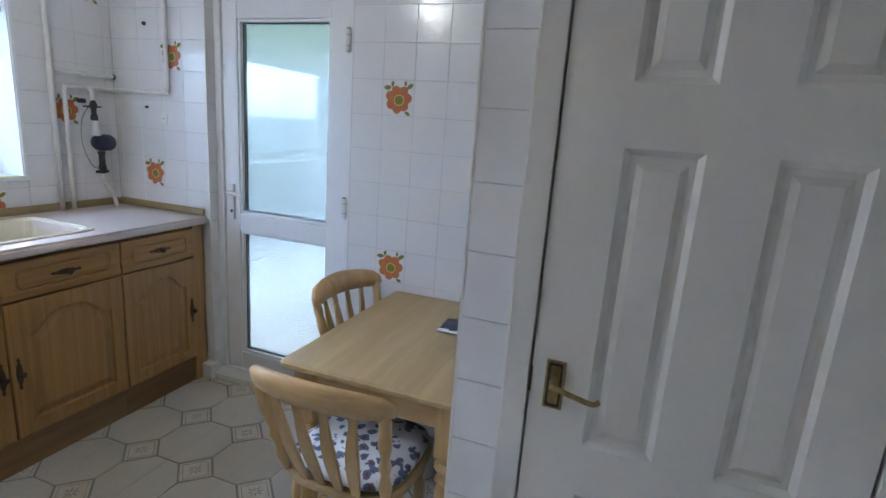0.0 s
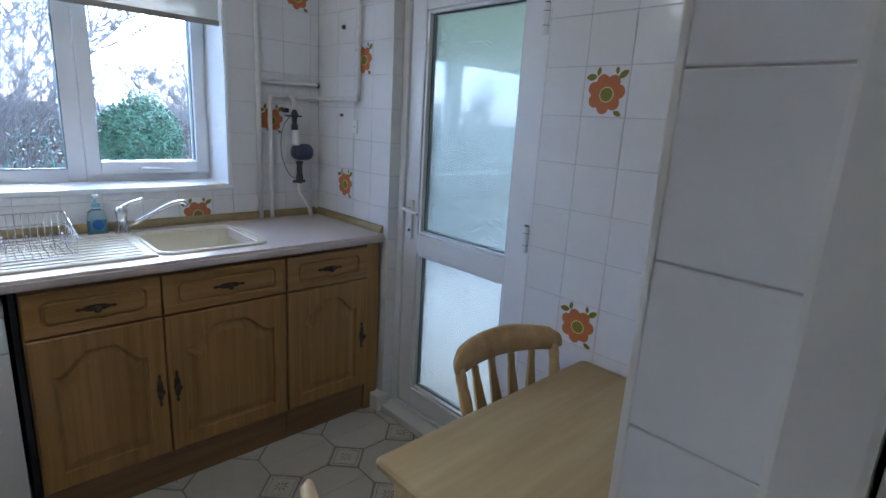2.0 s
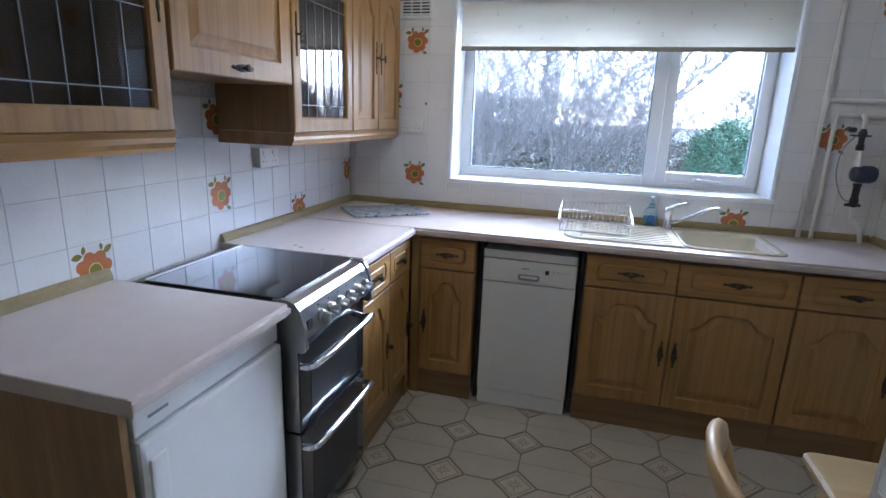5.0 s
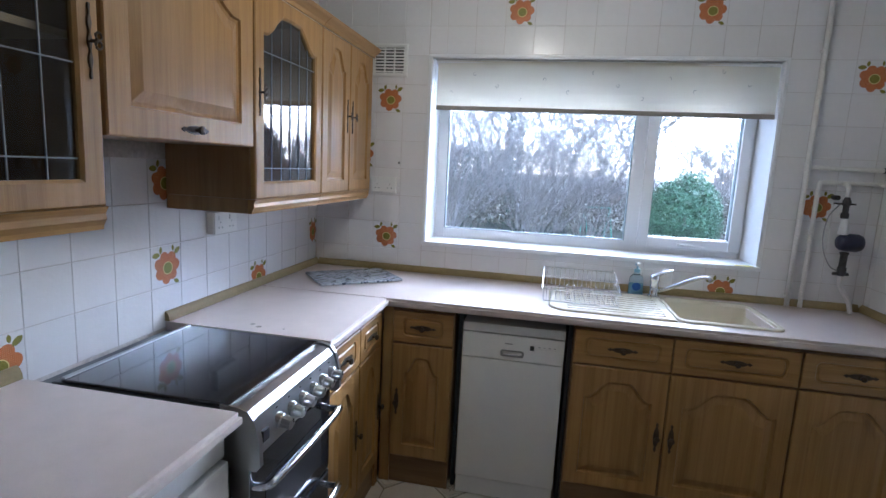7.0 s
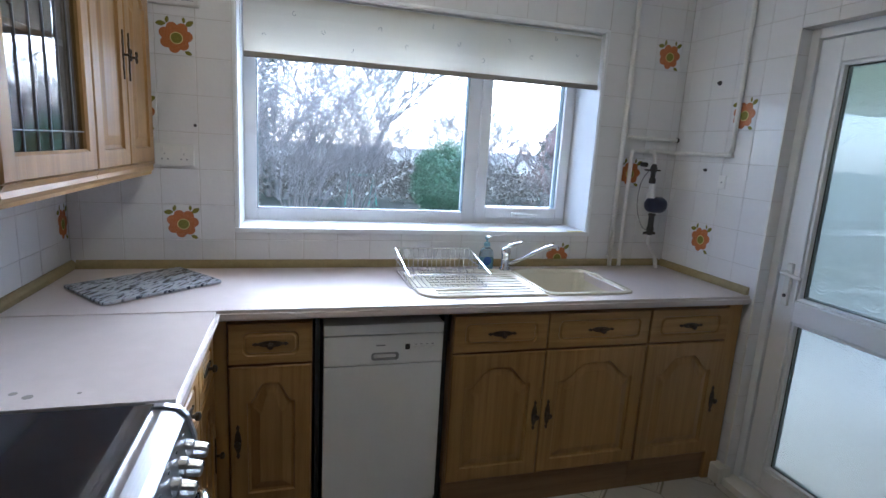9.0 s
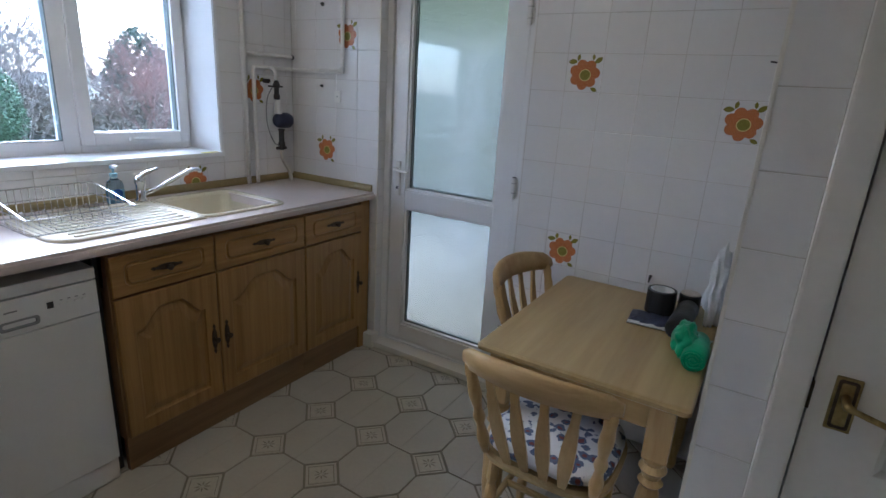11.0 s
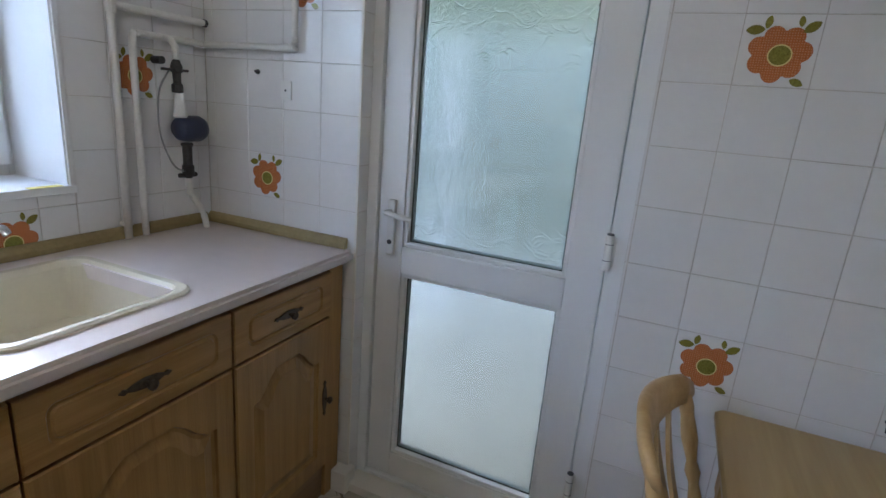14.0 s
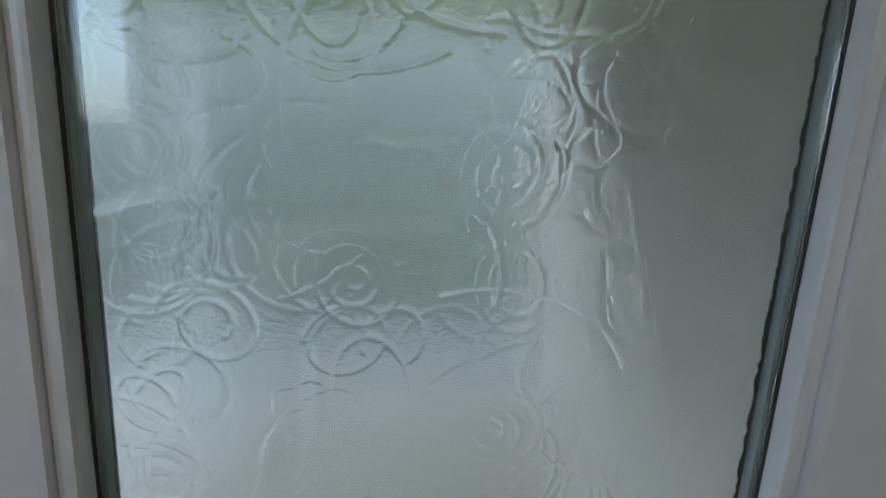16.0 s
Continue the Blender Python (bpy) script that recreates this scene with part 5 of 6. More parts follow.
# ---- things on the table ----
pk = thing("packet", "navy and white printed plastic packet lying flat", "packet", (2.17, 2.535, TZ), 4)
bm = bmesh.new()
vs = [[bm.verts.new((-0.085 + 0.17 * i / 6, -0.075 + 0.15 * j / 5, 0.004 + 0.012 * math.sin(math.pi * i / 6) * math.sin(math.pi * j / 5) + 0.003 * math.sin(i * 3.1 + j * 2.3))) for j in range(6)] for i in range(7)]
for i in range(6):
    for j in range(5):
        bm.faces.new((vs[i][j], vs[i + 1][j], vs[i + 1][j + 1], vs[i][j + 1]))
bmesh.ops.solidify(bm, geom=bm.faces[:], thickness=0.004)
part("film", bm, M_BLUEPACK, pk, smooth=True)
part("white_strip", box(-0.084, -0.075, 0.005, 0.07, -0.048, 0.0085, 0.001), M_WHITEBAG, pk, "white band along the edge")
rl = thing("tape_roll", "black roll of wide tape standing on the table", "tape", (2.165, 2.645, TZ))
part("roll", rings([[(r * math.cos(a), r * math.sin(a), z) for a in [2 * math.pi * k / 28 for k in range(28)]] for r, z in ((0.042, 0.001), (0.05, 0.001), (0.052, 0.005), (0.052, 0.088), (0.05, 0.092), (0.042, 0.092), (0.042, 0.001))], cap1=False), M_BLACKROLL, rl)
part("core", rings([[(r * math.cos(a), r * math.sin(a), z) for a in [2 * math.pi * k / 28 for k in range(28)]] for r, z in ((0.0415, 0.002), (0.0415, 0.0915), (0.0395, 0.0915), (0.0395, 0.002))], cap1=False), M_WHITEBAG, rl, "pale cardboard core")
rl = thing("tin", "short black tin with a pale lid", "tin", (2.256, 2.705, TZ))
part("can", lathe([(0.036, 0.001), (0.038, 0.004), (0.038, 0.074), (0.035, 0.078)], sides=24), M_BLACKROLL, rl)
part("lid", lathe([(0.035, 0.0785), (0.033, 0.083), (0.028, 0.083)], sides=24), M_TRIM_TOP, rl)
rl = thing("bin_bag_roll", "roll of black bin bags lying on the table", "bag roll", (2.258, 2.535, TZ + 0.037), 88)
bm = tube([(-0.118, 0, 0), (-0.112, 0, 0), (-0.04, 0, 0.001), (0.04, 0, 0), (0.112, 0, 0), (0.118, 0, 0)], [0.029, 0.035, 0.0365, 0.035, 0.036, 0.028], 18)
part("roll", bm, M_BLACKROLL, rl, smooth=True)
part("end", tube([(-0.1205, 0, 0), (-0.118, 0, 0)], 0.012, 10), M_BLACK, rl)


def crumpled(name, label, at, size, material, seed, fold=0.25):
    t = thing(name, label, "bag", at)
    bm2 = bmesh.new()
    bmesh.ops.create_icosphere(bm2, subdivisions=4, radius=1.0)
    for v in bm2.verts:
        c0 = v.co.copy()
        k = 1 + fold * noise.noise(c0 * 2.2 + Vector((seed, 0, 0))) + fold * 0.6 * abs(noise.noise(c0 * 5.0 + Vector((0, seed, 0)))) 
        v.co = Vector((c0.x * size[0], c0.y * size[1], c0.z * size[2])) * k
        v.co.z = max(v.co.z, -size[2] * 0.96)
    lifted(bm2, 0, 0, size[2] * 0.96)
    part("bag_film", bm2, material, t, smooth=True)
    return t


crumpled("plastic_bag", "crumpled white plastic bag standing against the wall", (2.338, 2.64, TZ), (0.03, 0.06, 0.135), M_WHITEBAG, 3.1, 0.55)
crumpled("plastic_wrapper", "torn white plastic wrapper lying on the table", (2.31, 2.46, TZ), (0.045, 0.06, 0.006), M_WHITEBAG, 5.3, 0.5)
gb = crumpled("bin_bag_roll", "loose roll of green bin liners", (2.296, 2.325, TZ), (0.036, 0.075, 0.052), M_GREENBAG, 7.7, 0.3)
part("roll", tube([(0.038, -0.115, 0.037), (0.038, -0.11, 0.037), (0.04, -0.05, 0.039), (0.038, 0.0, 0.037), (0.036, 0.06, 0.036)], [0.031, 0.0345, 0.036, 0.0345, 0.03], 20), M_GREENBAG, gb, smooth=True)
part("rolled_end", tube([(0.038 + r * math.cos(a), -0.116, 0.037 + r * math.sin(a)) for a, r in [(k * 0.42, 0.005 + 0.00062 * k) for k in range(42)]], 0.0026, 6), M_GREENBAG, gb, "edges of the film wound in a spiral")

# ---- garden ----
structure(part("ground", box(-400, -400, -0.5, 400, 400, -0.35), M_LAWN), "winter lawn reaching to the horizon")
structure(part("pavement", box(-1.6, 3.1, -0.35, 4.0, 6.6, -0.12), M_PAVING), "grey paved yard outside the garden door")
structure(part("trim", box(DX0, 2.985, -0.12, DX1, 3.25, 0.0), M_PAVING), "stone step outside the garden door")
# Canopy added to dim and tint the daylight behind the obscure glass.
cn = thing("canopy", "added pale green translucent canopy that shades the yard outside the garden door", "canopy", (1.2, 3.1, 2.0))
part("roof_panel", rings([[(x, 0.0, 0.22), (x, 2.3, 0.0), (x, 2.3, 0.02), (x, 0.0, 0.24)] for x in (-3.2, 1.6)], cap0=True), M_CANOPY, cn)
part("fascia", box(-3.2, 2.3, -0.06, 1.6, 2.32, 0.03), M_UPVC, cn)
# Invented wall, sized to block the bright sky behind the door panes.
structure(part("wall_outside", box(-6.5, 6.6, -0.35, 3.0, 6.75, 2.7), M_RENDER), "added wall beyond the yard that keeps open sky out of the door glass")
structure(part("wall_outside", box(1.75, 3.1, -0.35, 1.9, 5.7, 1.99), M_PORCH), "pale rendered side wall of the porch")
# Post only supports the added canopy.
ps = thing("porch_post", "white square post under the added canopy", "post", (0.1, 4.75, -0.12))
part("post", box(-0.04, -0.04, 0, 0.04, 0.04, 2.178, 0.004), M_UPVC, ps)


def branches(base, h, lean, seed, levels, kids, spread, r0, thin=0.5):
    """Segments of a bare plant: (from, to, r0, r1, level)."""
    rnd = random.Random(seed)
    out = []

    def grow(p, d, ln, r, lv):
        steps = 3
        for s in range(steps):
            d2 = (d + Vector((rnd.gauss(0, 0.16), rnd.gauss(0, 0.16), rnd.gauss(0.03, 0.1)))).normalized()
            q = p + d2 * ln / steps
            out.append((p, q, r * (1 - 0.22 * s), r * (1 - 0.22 * (s + 1)), lv))
            if lv < levels:
                for _ in range(kids if s else max(1, kids - 1)):
                    a = rnd.uniform(0, 2 * math.pi)
                    side = Vector((math.cos(a), math.sin(a), rnd.uniform(-0.1, 0.5))).normalized()
                    dd = (d2 * (1 - spread) + side * spread).normalized()
                    grow(q, dd, ln * rnd.uniform(0.45, 0.72), r * thin, lv + 1)
            p, d = q, d2

    grow(Vector(base), Vector((lean[0], lean[1], 1)).normalized(), h, r0, 0)
    return out


def stick_mesh(name, segs, material, parent, label=""):
    verts, faces = [], []
    for p, q, r, s, _ in segs:
        d = (q - p).normalized()
        a = d.cross(Vector((0.3, 0.2, 0.93))).normalized()
        c = d.cross(a)
        n0 = len(verts)
        for pt, rr in ((p, r), (q, s)):
            for k in range(3):
                an = 2 * math.pi * k / 3
                verts.append(pt + (a * math.cos(an) + c * math.sin(an)) * rr)
        for k in range(3):
            j = (k + 1) % 3
            faces.append((n0 + k, n0 + j, n0 + 3 + j, n0 + 3 + k))
    me = bpy.data.meshes.new(name)
    me.from_pydata([tuple(v) for v in verts], [], faces)
    me.materials.append(material)
    ob = new(name, me)
    ob.parent = parent
    if label:
        ob["label"] = label
    return ob


def bare_plant(name, label, category, at, h, stems, seed, levels, kids, spread, r0, material, fan=0.5, group="", thin=0.5):
    t = thing(name, label, category, at, 0, group)
    rnd = random.Random(seed)
    segs = []
    for s in range(stems):
        a, o = rnd.uniform(0, 2 * math.pi), rnd.uniform(0, fan)
        segs += branches((o * 0.4 * math.cos(a), o * 0.4 * math.sin(a), 0), h * rnd.uniform(0.75, 1.1), (o * math.cos(a), o * math.sin(a)), seed * 31 + s, levels, kids, spread, r0, thin)
    stick_mesh("trunk", [s for s in segs if s[4] == 0], material, t)
    stick_mesh("crown", [s for s in segs if s[4] > 0], material, t)
    return t


GZ = -0.35
spots = [(-8.5, -0.9, 2.0, 40), (-9.5, 0.9, 2.1, 40), (-10.8, 2.3, 2.0, 36), (-9.0, -3.2, 2.1, 20),  (-13.0, 6.2, 2.0, 16), (-12.8, 9.2, 1.7, 16), (-14.5, 10.6, 1.8, 14)]
for i, (x, y, h, n) in enumerate(spots):
    bare_plant("shrub", "bare grey-brown garden shrub with fine twigs" if i < 5 else "bare russet garden shrub with fine twigs", "shrub", (x, y, GZ), h, n, 11 + i, 3, 2, 0.42, 0.009, M_TWIG if i < 5 else M_TWIG_RED, 0.75, "bare shrubs", 0.62)
for i, (x, y, h) in enumerate([(-13.0, -1.6, 4.3), (-14.5, 1.6, 4.8), (-13.5, -5.5, 4.2), (-17, 7.6, 2.2), (-12.0, -3.4, 4.0), (-16, -0.4, 5.0), (-16.5, 3.0, 4.4), (-14.2, 0.4, 4.4)]):
    bare_plant("tree", "leafless tree with spreading branches behind the shrubs", "tree", (x, y, GZ), h, 3, 41 + i, 4, 2, 0.5, 0.07, M_BARK, 0.45, "bare trees", 0.6)


def leaf_cloud(n, radii, seed, size, squash=1.0, shell_=0.75):
    rnd = random.Random(seed)
    verts, faces = [], []
    for _ in range(n):
        d = Vector((rnd.gauss(0, 1), rnd.gauss(0, 1), rnd.gauss(0, 1))).normalized()
        k = (shell_ + (1 - shell_) * rnd.random()) * (1 + 0.22 * noise.noise(d * 2.1 + Vector((seed, 0, 0))) + 0.12 * noise.noise(d * 6 + Vector((0, seed, 0))))
        p = Vector((d.x * radii[0], d.y * radii[1], d.z * radii[2])) * k
        a = Vector((rnd.gauss(0, 1), rnd.gauss(0, 1), rnd.gauss(0, 0.6))).normalized()
        c = a.cross(d + Vector((rnd.gauss(0, 0.5), rnd.gauss(0, 0.5), rnd.gauss(0, 0.5)))).normalized()
        s = size * rnd.uniform(0.6, 1.3)
        n0 = len(verts)
        verts += [tuple(p - a * s), tuple(p + c * s * 0.42), tuple(p + a * s), tuple(p - c * s * 0.42)]
        faces.append((n0, n0 + 1, n0 + 2, n0 + 3))
    return verts, faces


def leafy(name, label, category, at, radii, n, seed, size, material, lift, group=""):
    t = thing(name, label, category, at, 0, group)
    part("trunk", lathe([(0.09, 0), (0.06, lift * 0.5), (0.03, lift)], sides=8), M_TWIG, t)
    me = bpy.data.meshes.new("crown")
    v, f = leaf_cloud(n, radii, seed, size)
    me.from_pydata(v, [], f)
    me.materials.append(material)
    ob = new("crown", me)
    ob.parent = t
    ob.location = (0, 0, lift)
    return t


leafy("laurel_bush", "dense rounded green laurel bush on the lawn", "bush", (-9.9, 4.36, GZ), (0.8, 0.8, 0.95), 18000, 5, 0.036, M_LAUREL, 1.05)
leafy("conifer", "dark evergreen tree far behind the shrubs", "tree", (-20, 13.0, GZ), (1.3, 1.2, 1.9), 5000, 9, 0.11, M_CONIFER, 1.7, "evergreens")
leafy("ivy_tree", "ivy-clad tree trunk among the bare trees", "tree", (-15, 0.05, GZ), (0.3, 0.28, 2.6), 1800, 13, 0.08, M_CONIFER, 2.6, "evergreens")
leafy("conifer", "dark evergreen tree far behind the shrubs", "tree", (-21, -3.0, GZ), (2.4, 2.6, 1.3), 5000, 17, 0.13, M_CONIFER, 1.7, "evergreens")
far = []
for i in range(60):
    yy = -22 + i * 0.85
    far += [(p + Vector((-23 + 3 * math.sin(i * 2.1), yy, GZ)), q + Vector((-23 + 3 * math.sin(i * 2.1), yy, GZ)), r, s, lv) for p, q, r, s, lv in branches((0, 0, 0), 1.9 + 0.5 * math.sin(i * 1.7), (0, 0), 300 + i, 3, 3, 0.5, 0.06)]
hd = new("hedge")
tagged(hd, "tangled brown undergrowth at the end of the garden", "hedge", kind="stuff")
hr = random.Random(77)
verts, faces = [], []
for _ in range(30000):
    p = Vector((-15.5 + hr.gauss(0, 0.9), hr.uniform(-14, 20), 0))
    p.z = GZ + (1.3 + 0.7 * noise.noise(Vector((0, p.y * 0.5, 0)))) * hr.random() ** 0.8
    a = Vector((hr.gauss(0, 1), hr.gauss(0, 1), hr.gauss(0, 1))).normalized() * hr.uniform(0.05, 0.12)
    c = a.orthogonal().normalized() * hr.uniform(0.015, 0.05)
    n0 = len(verts)
    verts += [tuple(p - a), tuple(p + c), tuple(p + a), tuple(p - c)]
    faces.append((n0, n0 + 1, n0 + 2, n0 + 3))
me = bpy.data.meshes.new("undergrowth")
me.from_pydata(verts, [], faces)
me.materials.append(M_HEDGE)
new("undergrowth", me).parent = hd
wd = new("woodland")
tagged(wd, "line of distant bare winter trees", "woodland", kind="stuff")
stick_mesh("crowns", far, M_TWIG_FAR, wd)
gs = thing("garden_frame", "green metal garden frame on the lawn", "garden frame", (-13.2, 2.75, GZ))
for s in (-0.35, 0.35):
    part("leg", tube([(0, s - 0.12, 0), (0, s, 0.9), (0, s + 0.12, 0)], 0.022, 6), M_GREENMETAL, gs)
part("rail", tube([(0, -0.35, 0.9), (0, 0.35, 0.9)], 0.022, 6), M_GREENMETAL, gs)

# ---- wall tiles ----
tile_meshes = {}


def tile_mesh(w, h):
    key = (round(w, 3), round(h, 3))
    if key not in tile_meshes:
        bm2 = bmesh.new()
        a, c = w / 2, h / 2
        rings([[(x, y, z) for x, z in ((-a + d, -c + d), (a - d, -c + d), (a - d, c - d), (-a + d, c - d))] for d, y in ((0, -0.006), (0, -0.0011), (0.0006, -0.0003), (0.0016, 0.0))], bm=bm2)
        bmesh.ops.recalc_face_normals(bm2, faces=bm2.faces)
        me = bpy.data.meshes.new("tile")
        bm2.to_mesh(me)
        bm2.free()
        me.materials.append(M_TILE)
        tile_meshes[key] = me
    return tile_meshes[key]


def flower_mesh():
    bm2 = bmesh.new()

    def disc(pts, y, mi):
        f = bm2.faces.new([bm2.verts.new((x, y, z)) for x, z in pts])
        f.material_index = mi
    petals = []
    lobes, out, rho = 7, 0.0405, 0.0208
    for k in range(98):
        a = 2 * math.pi * k / 98
        d = (a + 0.35) % (2 * math.pi / lobes) - math.pi / lobes
        r = out * math.cos(d) + math.sqrt(rho * rho - (out * math.sin(d)) ** 2)
        r *= 1 + 0.03 * math.sin(2 * a + 1.0) + 0.02 * math.sin(3 * a)
        petals.append((r * math.cos(a) + 0.003, r * math.sin(a) - 0.006))
    # bridge to the middle so that the lobed face is a fan of slices
    cv = bm2.verts.new((0.003, 0.0006, -0.006))
    pv = [bm2.verts.new((x, 0.0006, z)) for x, z in petals]
    for i in range(98):
        bm2.faces.new((cv, pv[i], pv[(i + 1) % 98]))
    disc([(0.024 * math.cos(2 * math.pi * k / 24) + 0.006, 0.023 * math.sin(2 * math.pi * k / 24) - 0.009) for k in range(24)], 0.0009, 1)
    disc([(0.021 * math.cos(2 * math.pi * k / 24) + 0.006, 0.02 * math.sin(2 * math.pi * k / 24) - 0.009) for k in range(24)], 0.0012, 2)
    for x, z, a, ln in ((-0.05, 0.042, 4, 0.0185), (-0.027, 0.058, 80, 0.0135), (0.034, 0.06, 95, 0.0115), (0.055, 0.049, 35, 0.018), (0.048, -0.0635, -22, 0.0145)):
        ca, sa = math.cos(radians(a)), math.sin(radians(a))
        leaf_pts = []
        for k in range(16):
            t = 2 * math.pi * k / 16
            u, v = ln * math.cos(t), ln * 0.54 * math.sin(t) * (1 - 0.5 * abs(math.cos(t)) ** 3)
            leaf_pts.append((x + u * ca - v * sa, z + u * sa + v * ca))
        disc(leaf_pts, 0.0006, 2)
    for v in bm2.verts:
        v.co.x = -v.co.x
    bmesh.ops.recalc_face_normals(bm2, faces=bm2.faces)
    for f in bm2.faces:
        if f.normal.y < 0:
            f.normal_flip()
    me = bpy.data.meshes.new("flower_print")
    bm2.to_mesh(me)
    bm2.free()
    for m in (M_PETAL, M_RING, M_LEAF_PRINT):
        me.materials.append(m)
    return me


FLOWER = flower_mesh()
trnd = random.Random(5)


def lay_tiles(wall, fixed, axis, rz, u0, u1, z0, z1, uoff, flowers=(), zoff=0.135, keep=None):
    """Tiles of 15 cm on a wall plane between u0..u1 and z0..z1; flowers: centres (u, z)."""
    P = 0.15
    gap = 0.0009
    for i in range(math.floor((u0 - uoff) / P), math.ceil((u1 - uoff) / P)):
        a, c = max(u0, uoff + i * P), min(u1, uoff + (i + 1) * P)
        if c - a < 0.012:
            continue
        for j in range(math.floor((z0 - zoff) / P), math.ceil((z1 - zoff) / P)):
            s, t = max(z0, zoff + j * P), min(z1, zoff + (j + 1) * P)
            if t - s < 0.012:
                continue
            uc, zc = (a + c) / 2, (s + t) / 2
            if keep and not keep(uc, zc):
                continue
            ob = new("tile", tile_mesh(c - a - 2 * gap, t - s - 2 * gap))
            ob.parent = wall
            at = (fixed, uc, zc) if axis == "x" else (uc, fixed, zc)
            ob.matrix_basis = pose(*at, 0, 0, rz) @ pose(0, 0, 0, trnd.gauss(0, 0.12), 0, trnd.gauss(0, 0.12))
            for fu, fz in flowers:
                if a <= fu < c and s <= fz < t:
                    fl = new("flower_print", FLOWER)
                    fl.parent = ob
                    # a motif on a cut tile keeps its size where the tile allows
                    fl["label"] = "orange flower print with olive leaves"
                    if c - a < 0.14:
                        fl.scale = ((c - a) / P, 1, 1)
                    if t - s < 0.14:
                        fl.scale = (fl.scale[0], 1, (t - s) / P)


def above_cabinets(u, z):
    return not (z > 1.46 and u < 2.3)


lay_tiles(wall_west, 0, "x", -90, 0.0, WY0 - 0.015, 0.885, TOP, 0.045, [(0.42, 1.11), (0.42, 1.86), (0.29, 1.56)])
lay_tiles(wall_west, 0, "x", -90, WY1 + 0.015, YN, 0.885, TOP, 0.098, [(2.723, 2.01), (2.573, 1.41)])
lay_tiles(wall_west, 0, "x", -90, WY0 - 0.013, WY1 + 0.013, WZ1 + 0.013, TOP, 0.125, [(1.1, 2.31), (1.95, 2.31)])
lay_tiles(wall_west, 0, "x", -90, WY0 - 0.013, WY1 + 0.013, 0.885, WZ0 - 0.015, 0.021, [(2.196, 0.97)])
lay_tiles(wall_south, 0, "y", 0, 0.0, 2.75, 0.885, TOP, 0.105, [(1.18, 1.11), (0.63, 0.96), (1.18, 1.41), (1.83, 0.96), (0.05, 1.11)], keep=above_cabinets)
lay_tiles(wall_north, YN, "y", 180, 0.0, DX0, 0.0, TOP, 0.038, [(0.263, 1.11), (0.41, 1.71)])
lay_tiles(wall_north, YN, "y", 180, DX0 + 0.001, DX1, DZ1, TOP, 0.038)
lay_tiles(wall_north, YN, "y", 180, DX1, XL, 0.0, TOP, 0.12, [(1.695, 1.56), (1.695, 0.81), (2.295, 1.41)])
lay_tiles(wall_north, DX0, "x", -90, YN + 0.001, 2.905, 0.0, DZ1, 2.755)
lay_tiles(wall_north, DX1, "x", 90, YN + 0.001, 2.905, 0.0, DZ1, 2.755)
lay_tiles(wall_larder, XL, "x", 90, YL + 0.001, YN, 0.0, TOP, 1.92, [(2.445, 1.41), (1.995, 1.26)], zoff=0.145)
lay_tiles(wall_larder, YL, "y", 180, XL + 0.001, LX0, 0.0, TOP, 2.36, zoff=0.145)
part("tile_edge", box(DX0 - 0.008, YN - 0.0008, 0.086, DX0 + 0.0008, YN + 0.006, DZ1, 0.002), M_GLOSS, wall_north, "white edge trim")
part("tile_edge", box(XL - 0.0008, YL - 0.0008, 0.0, XL + 0.008, YL + 0.006, TOP, 0.002), M_GLOSS, wall_larder, "white edge trim")

# ---- patterned vinyl floor ----
fl_ob = bpy.data.objects["floor"]
FP, FXO, FYO = 0.303, 0.872, 2.177
half, cut = FP / 2 - 0.0035, 0.0905


def octagon_mesh():
    bm2 = bmesh.new()
    for s in (-1, 1):
        e = 0.0006 * s
        pts = [(e, -half), (s * (half - cut), -half), (s * half, -half + cut), (s * half, half - cut), (s * (half - cut), half), (e, half)]
        rings([[(x, y, -0.004) for x, y in pts], [(x * 0.999, y * 0.999, 0.0) for x, y in pts]], bm=bm2)
    bmesh.ops.recalc_face_normals(bm2, faces=bm2.faces)
    me = bpy.data.meshes.new("floor_octagon")
    bm2.to_mesh(me)
    bm2.free()
    me.materials.append(M_VINYL)
    return me


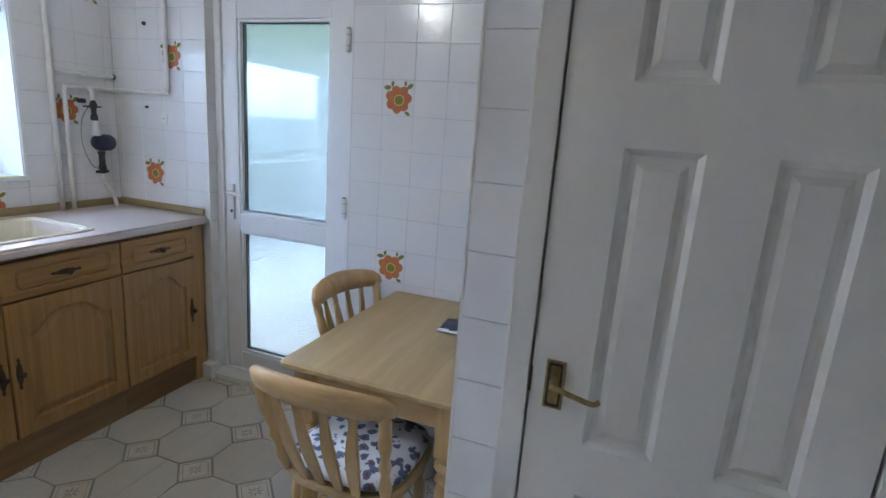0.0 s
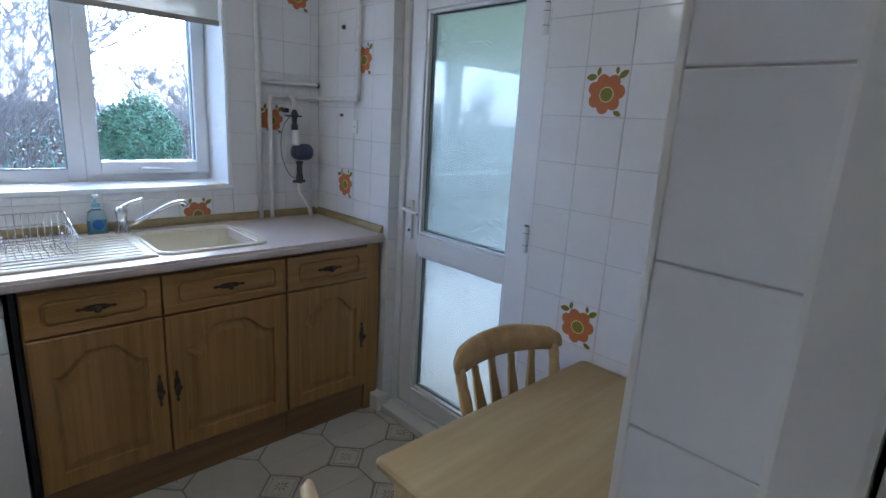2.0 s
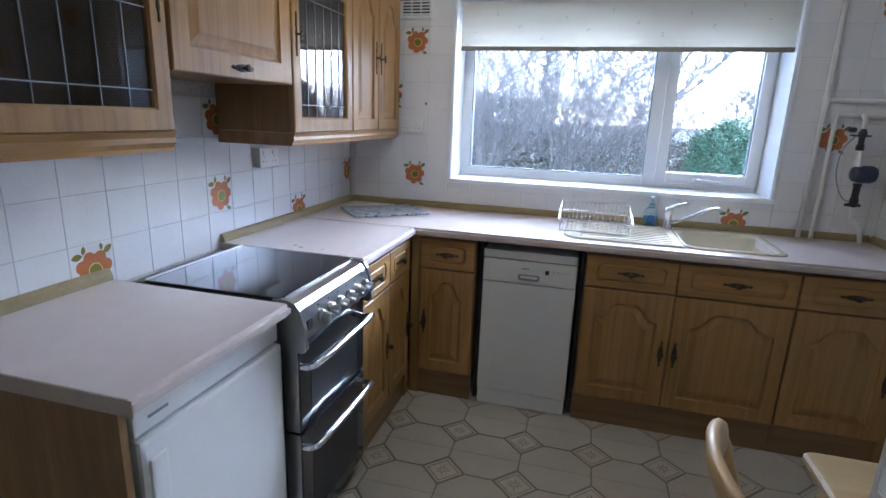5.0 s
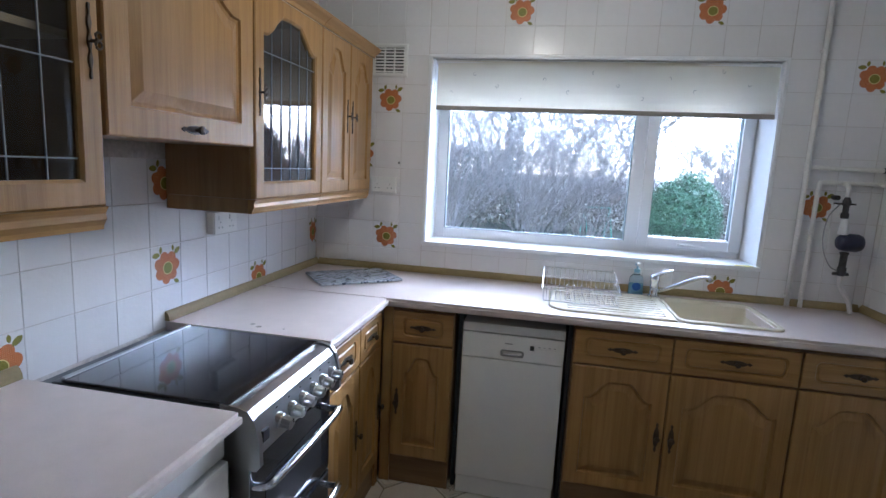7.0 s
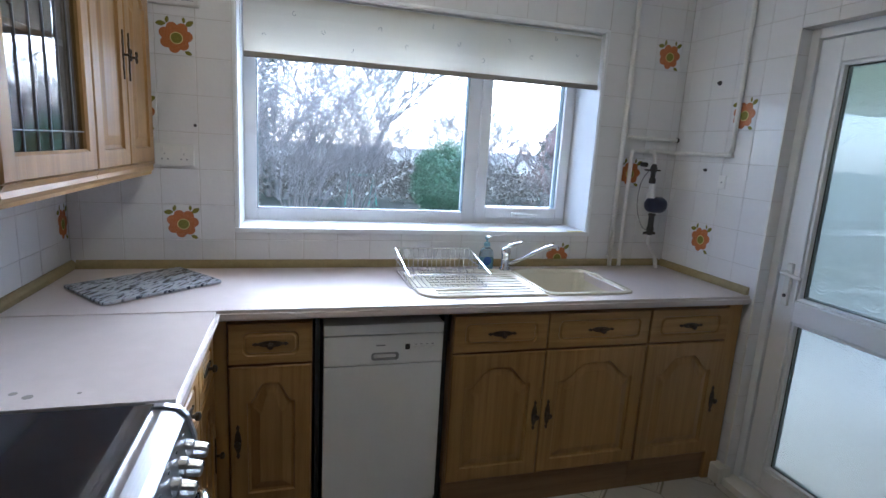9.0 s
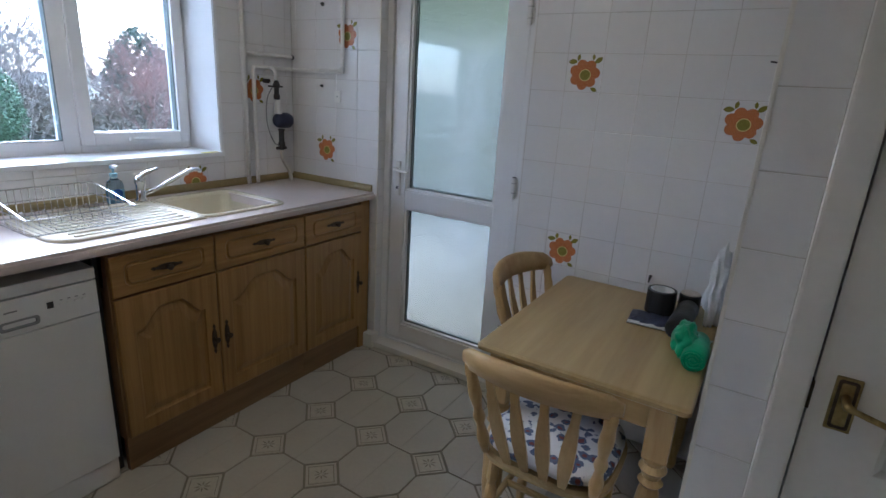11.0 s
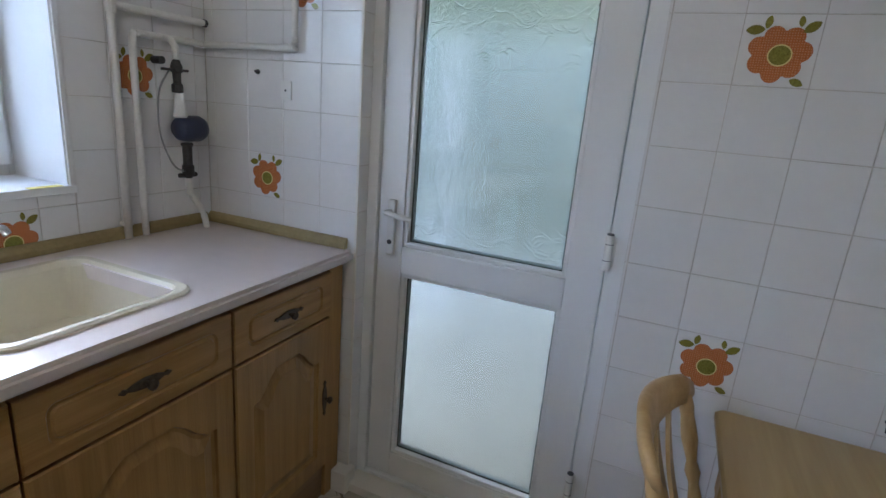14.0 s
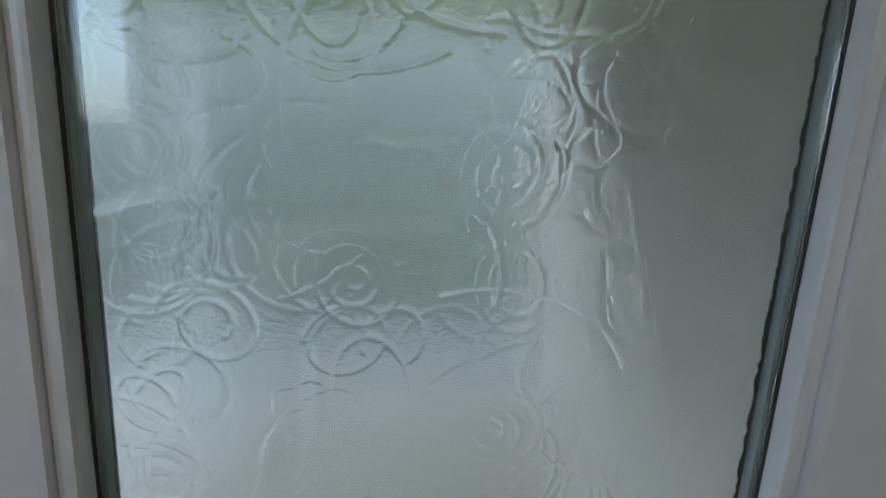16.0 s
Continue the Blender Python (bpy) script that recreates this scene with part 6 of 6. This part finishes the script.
def dot_mesh():
    bm2 = bmesh.new()
    q = cut - 0.007
    for k0, k1, y0 in ((1.0, 0.84, 0.0), (0.78, 0.0, 0.0)):
        lo = [[(q * k0 * c, q * k0 * s, -0.004) for c, s in ((1, 0), (0, 1), (-1, 0), (0, -1))], [(q * k0 * c, q * k0 * s, y0) for c, s in ((1, 0), (0, 1), (-1, 0), (0, -1))]]
        if k1:
            lo += [[(q * k1 * c, q * k1 * s, y0) for c, s in ((1, 0), (0, 1), (-1, 0), (0, -1))], [(q * k1 * c, q * k1 * s, -0.004) for c, s in ((1, 0), (0, 1), (-1, 0), (0, -1))]]
        rings(lo, cap1=not k1, bm=bm2)
    for k in range(8):
        a = math.pi / 4 * k
        c, s = math.cos(a), math.sin(a)
        w = 0.0035
        ln = 0.03 if k % 2 else 0.036
        f = bm2.faces.new([bm2.verts.new(p) for p in ((0.004 * c, 0.004 * s, 0.0006), (0.55 * ln * c - w * s, 0.55 * ln * s + w * c, 0.0006), (ln * c, ln * s, 0.0006), (0.55 * ln * c + w * s, 0.55 * ln * s - w * c, 0.0006))])
        f.material_index = 1
    me = bpy.data.meshes.new("floor_square")
    bmesh.ops.recalc_face_normals(bm2, faces=bm2.faces)
    for f in bm2.faces:
        if f.material_index == 1 and f.normal.z < 0:
            f.normal_flip()
    bm2.to_mesh(me)
    bm2.free()
    me.materials.append(M_VINYL_DOT)
    me.materials.append(M_VINYL_LINE)
    return me


OCT, DOT = octagon_mesh(), dot_mesh()
for i in range(-3, 11):
    for j in range(-8, 3):
        x, y = FXO + (i + 0.5) * FP, FYO + (j + 0.5) * FP
        if 0.3 < x < 3.95 and (0.3 if x < 2.3 else 0.1) < y < 2.95 and not (x > XL + 0.2 and y > YL + 0.2):
            ob = new("floor_octagon", OCT)
            ob.parent, ob.location = fl_ob, (x, y, 0)
        x, y = FXO + i * FP, FYO + j * FP
        if 0.3 < x < 3.95 and (0.3 if x < 2.3 else 0.1) < y < 2.9 and not (x > XL + 0.2 and y > YL + 0.2):
            ob = new("floor_square", DOT)
            ob.parent, ob.location = fl_ob, (x, y, 0)
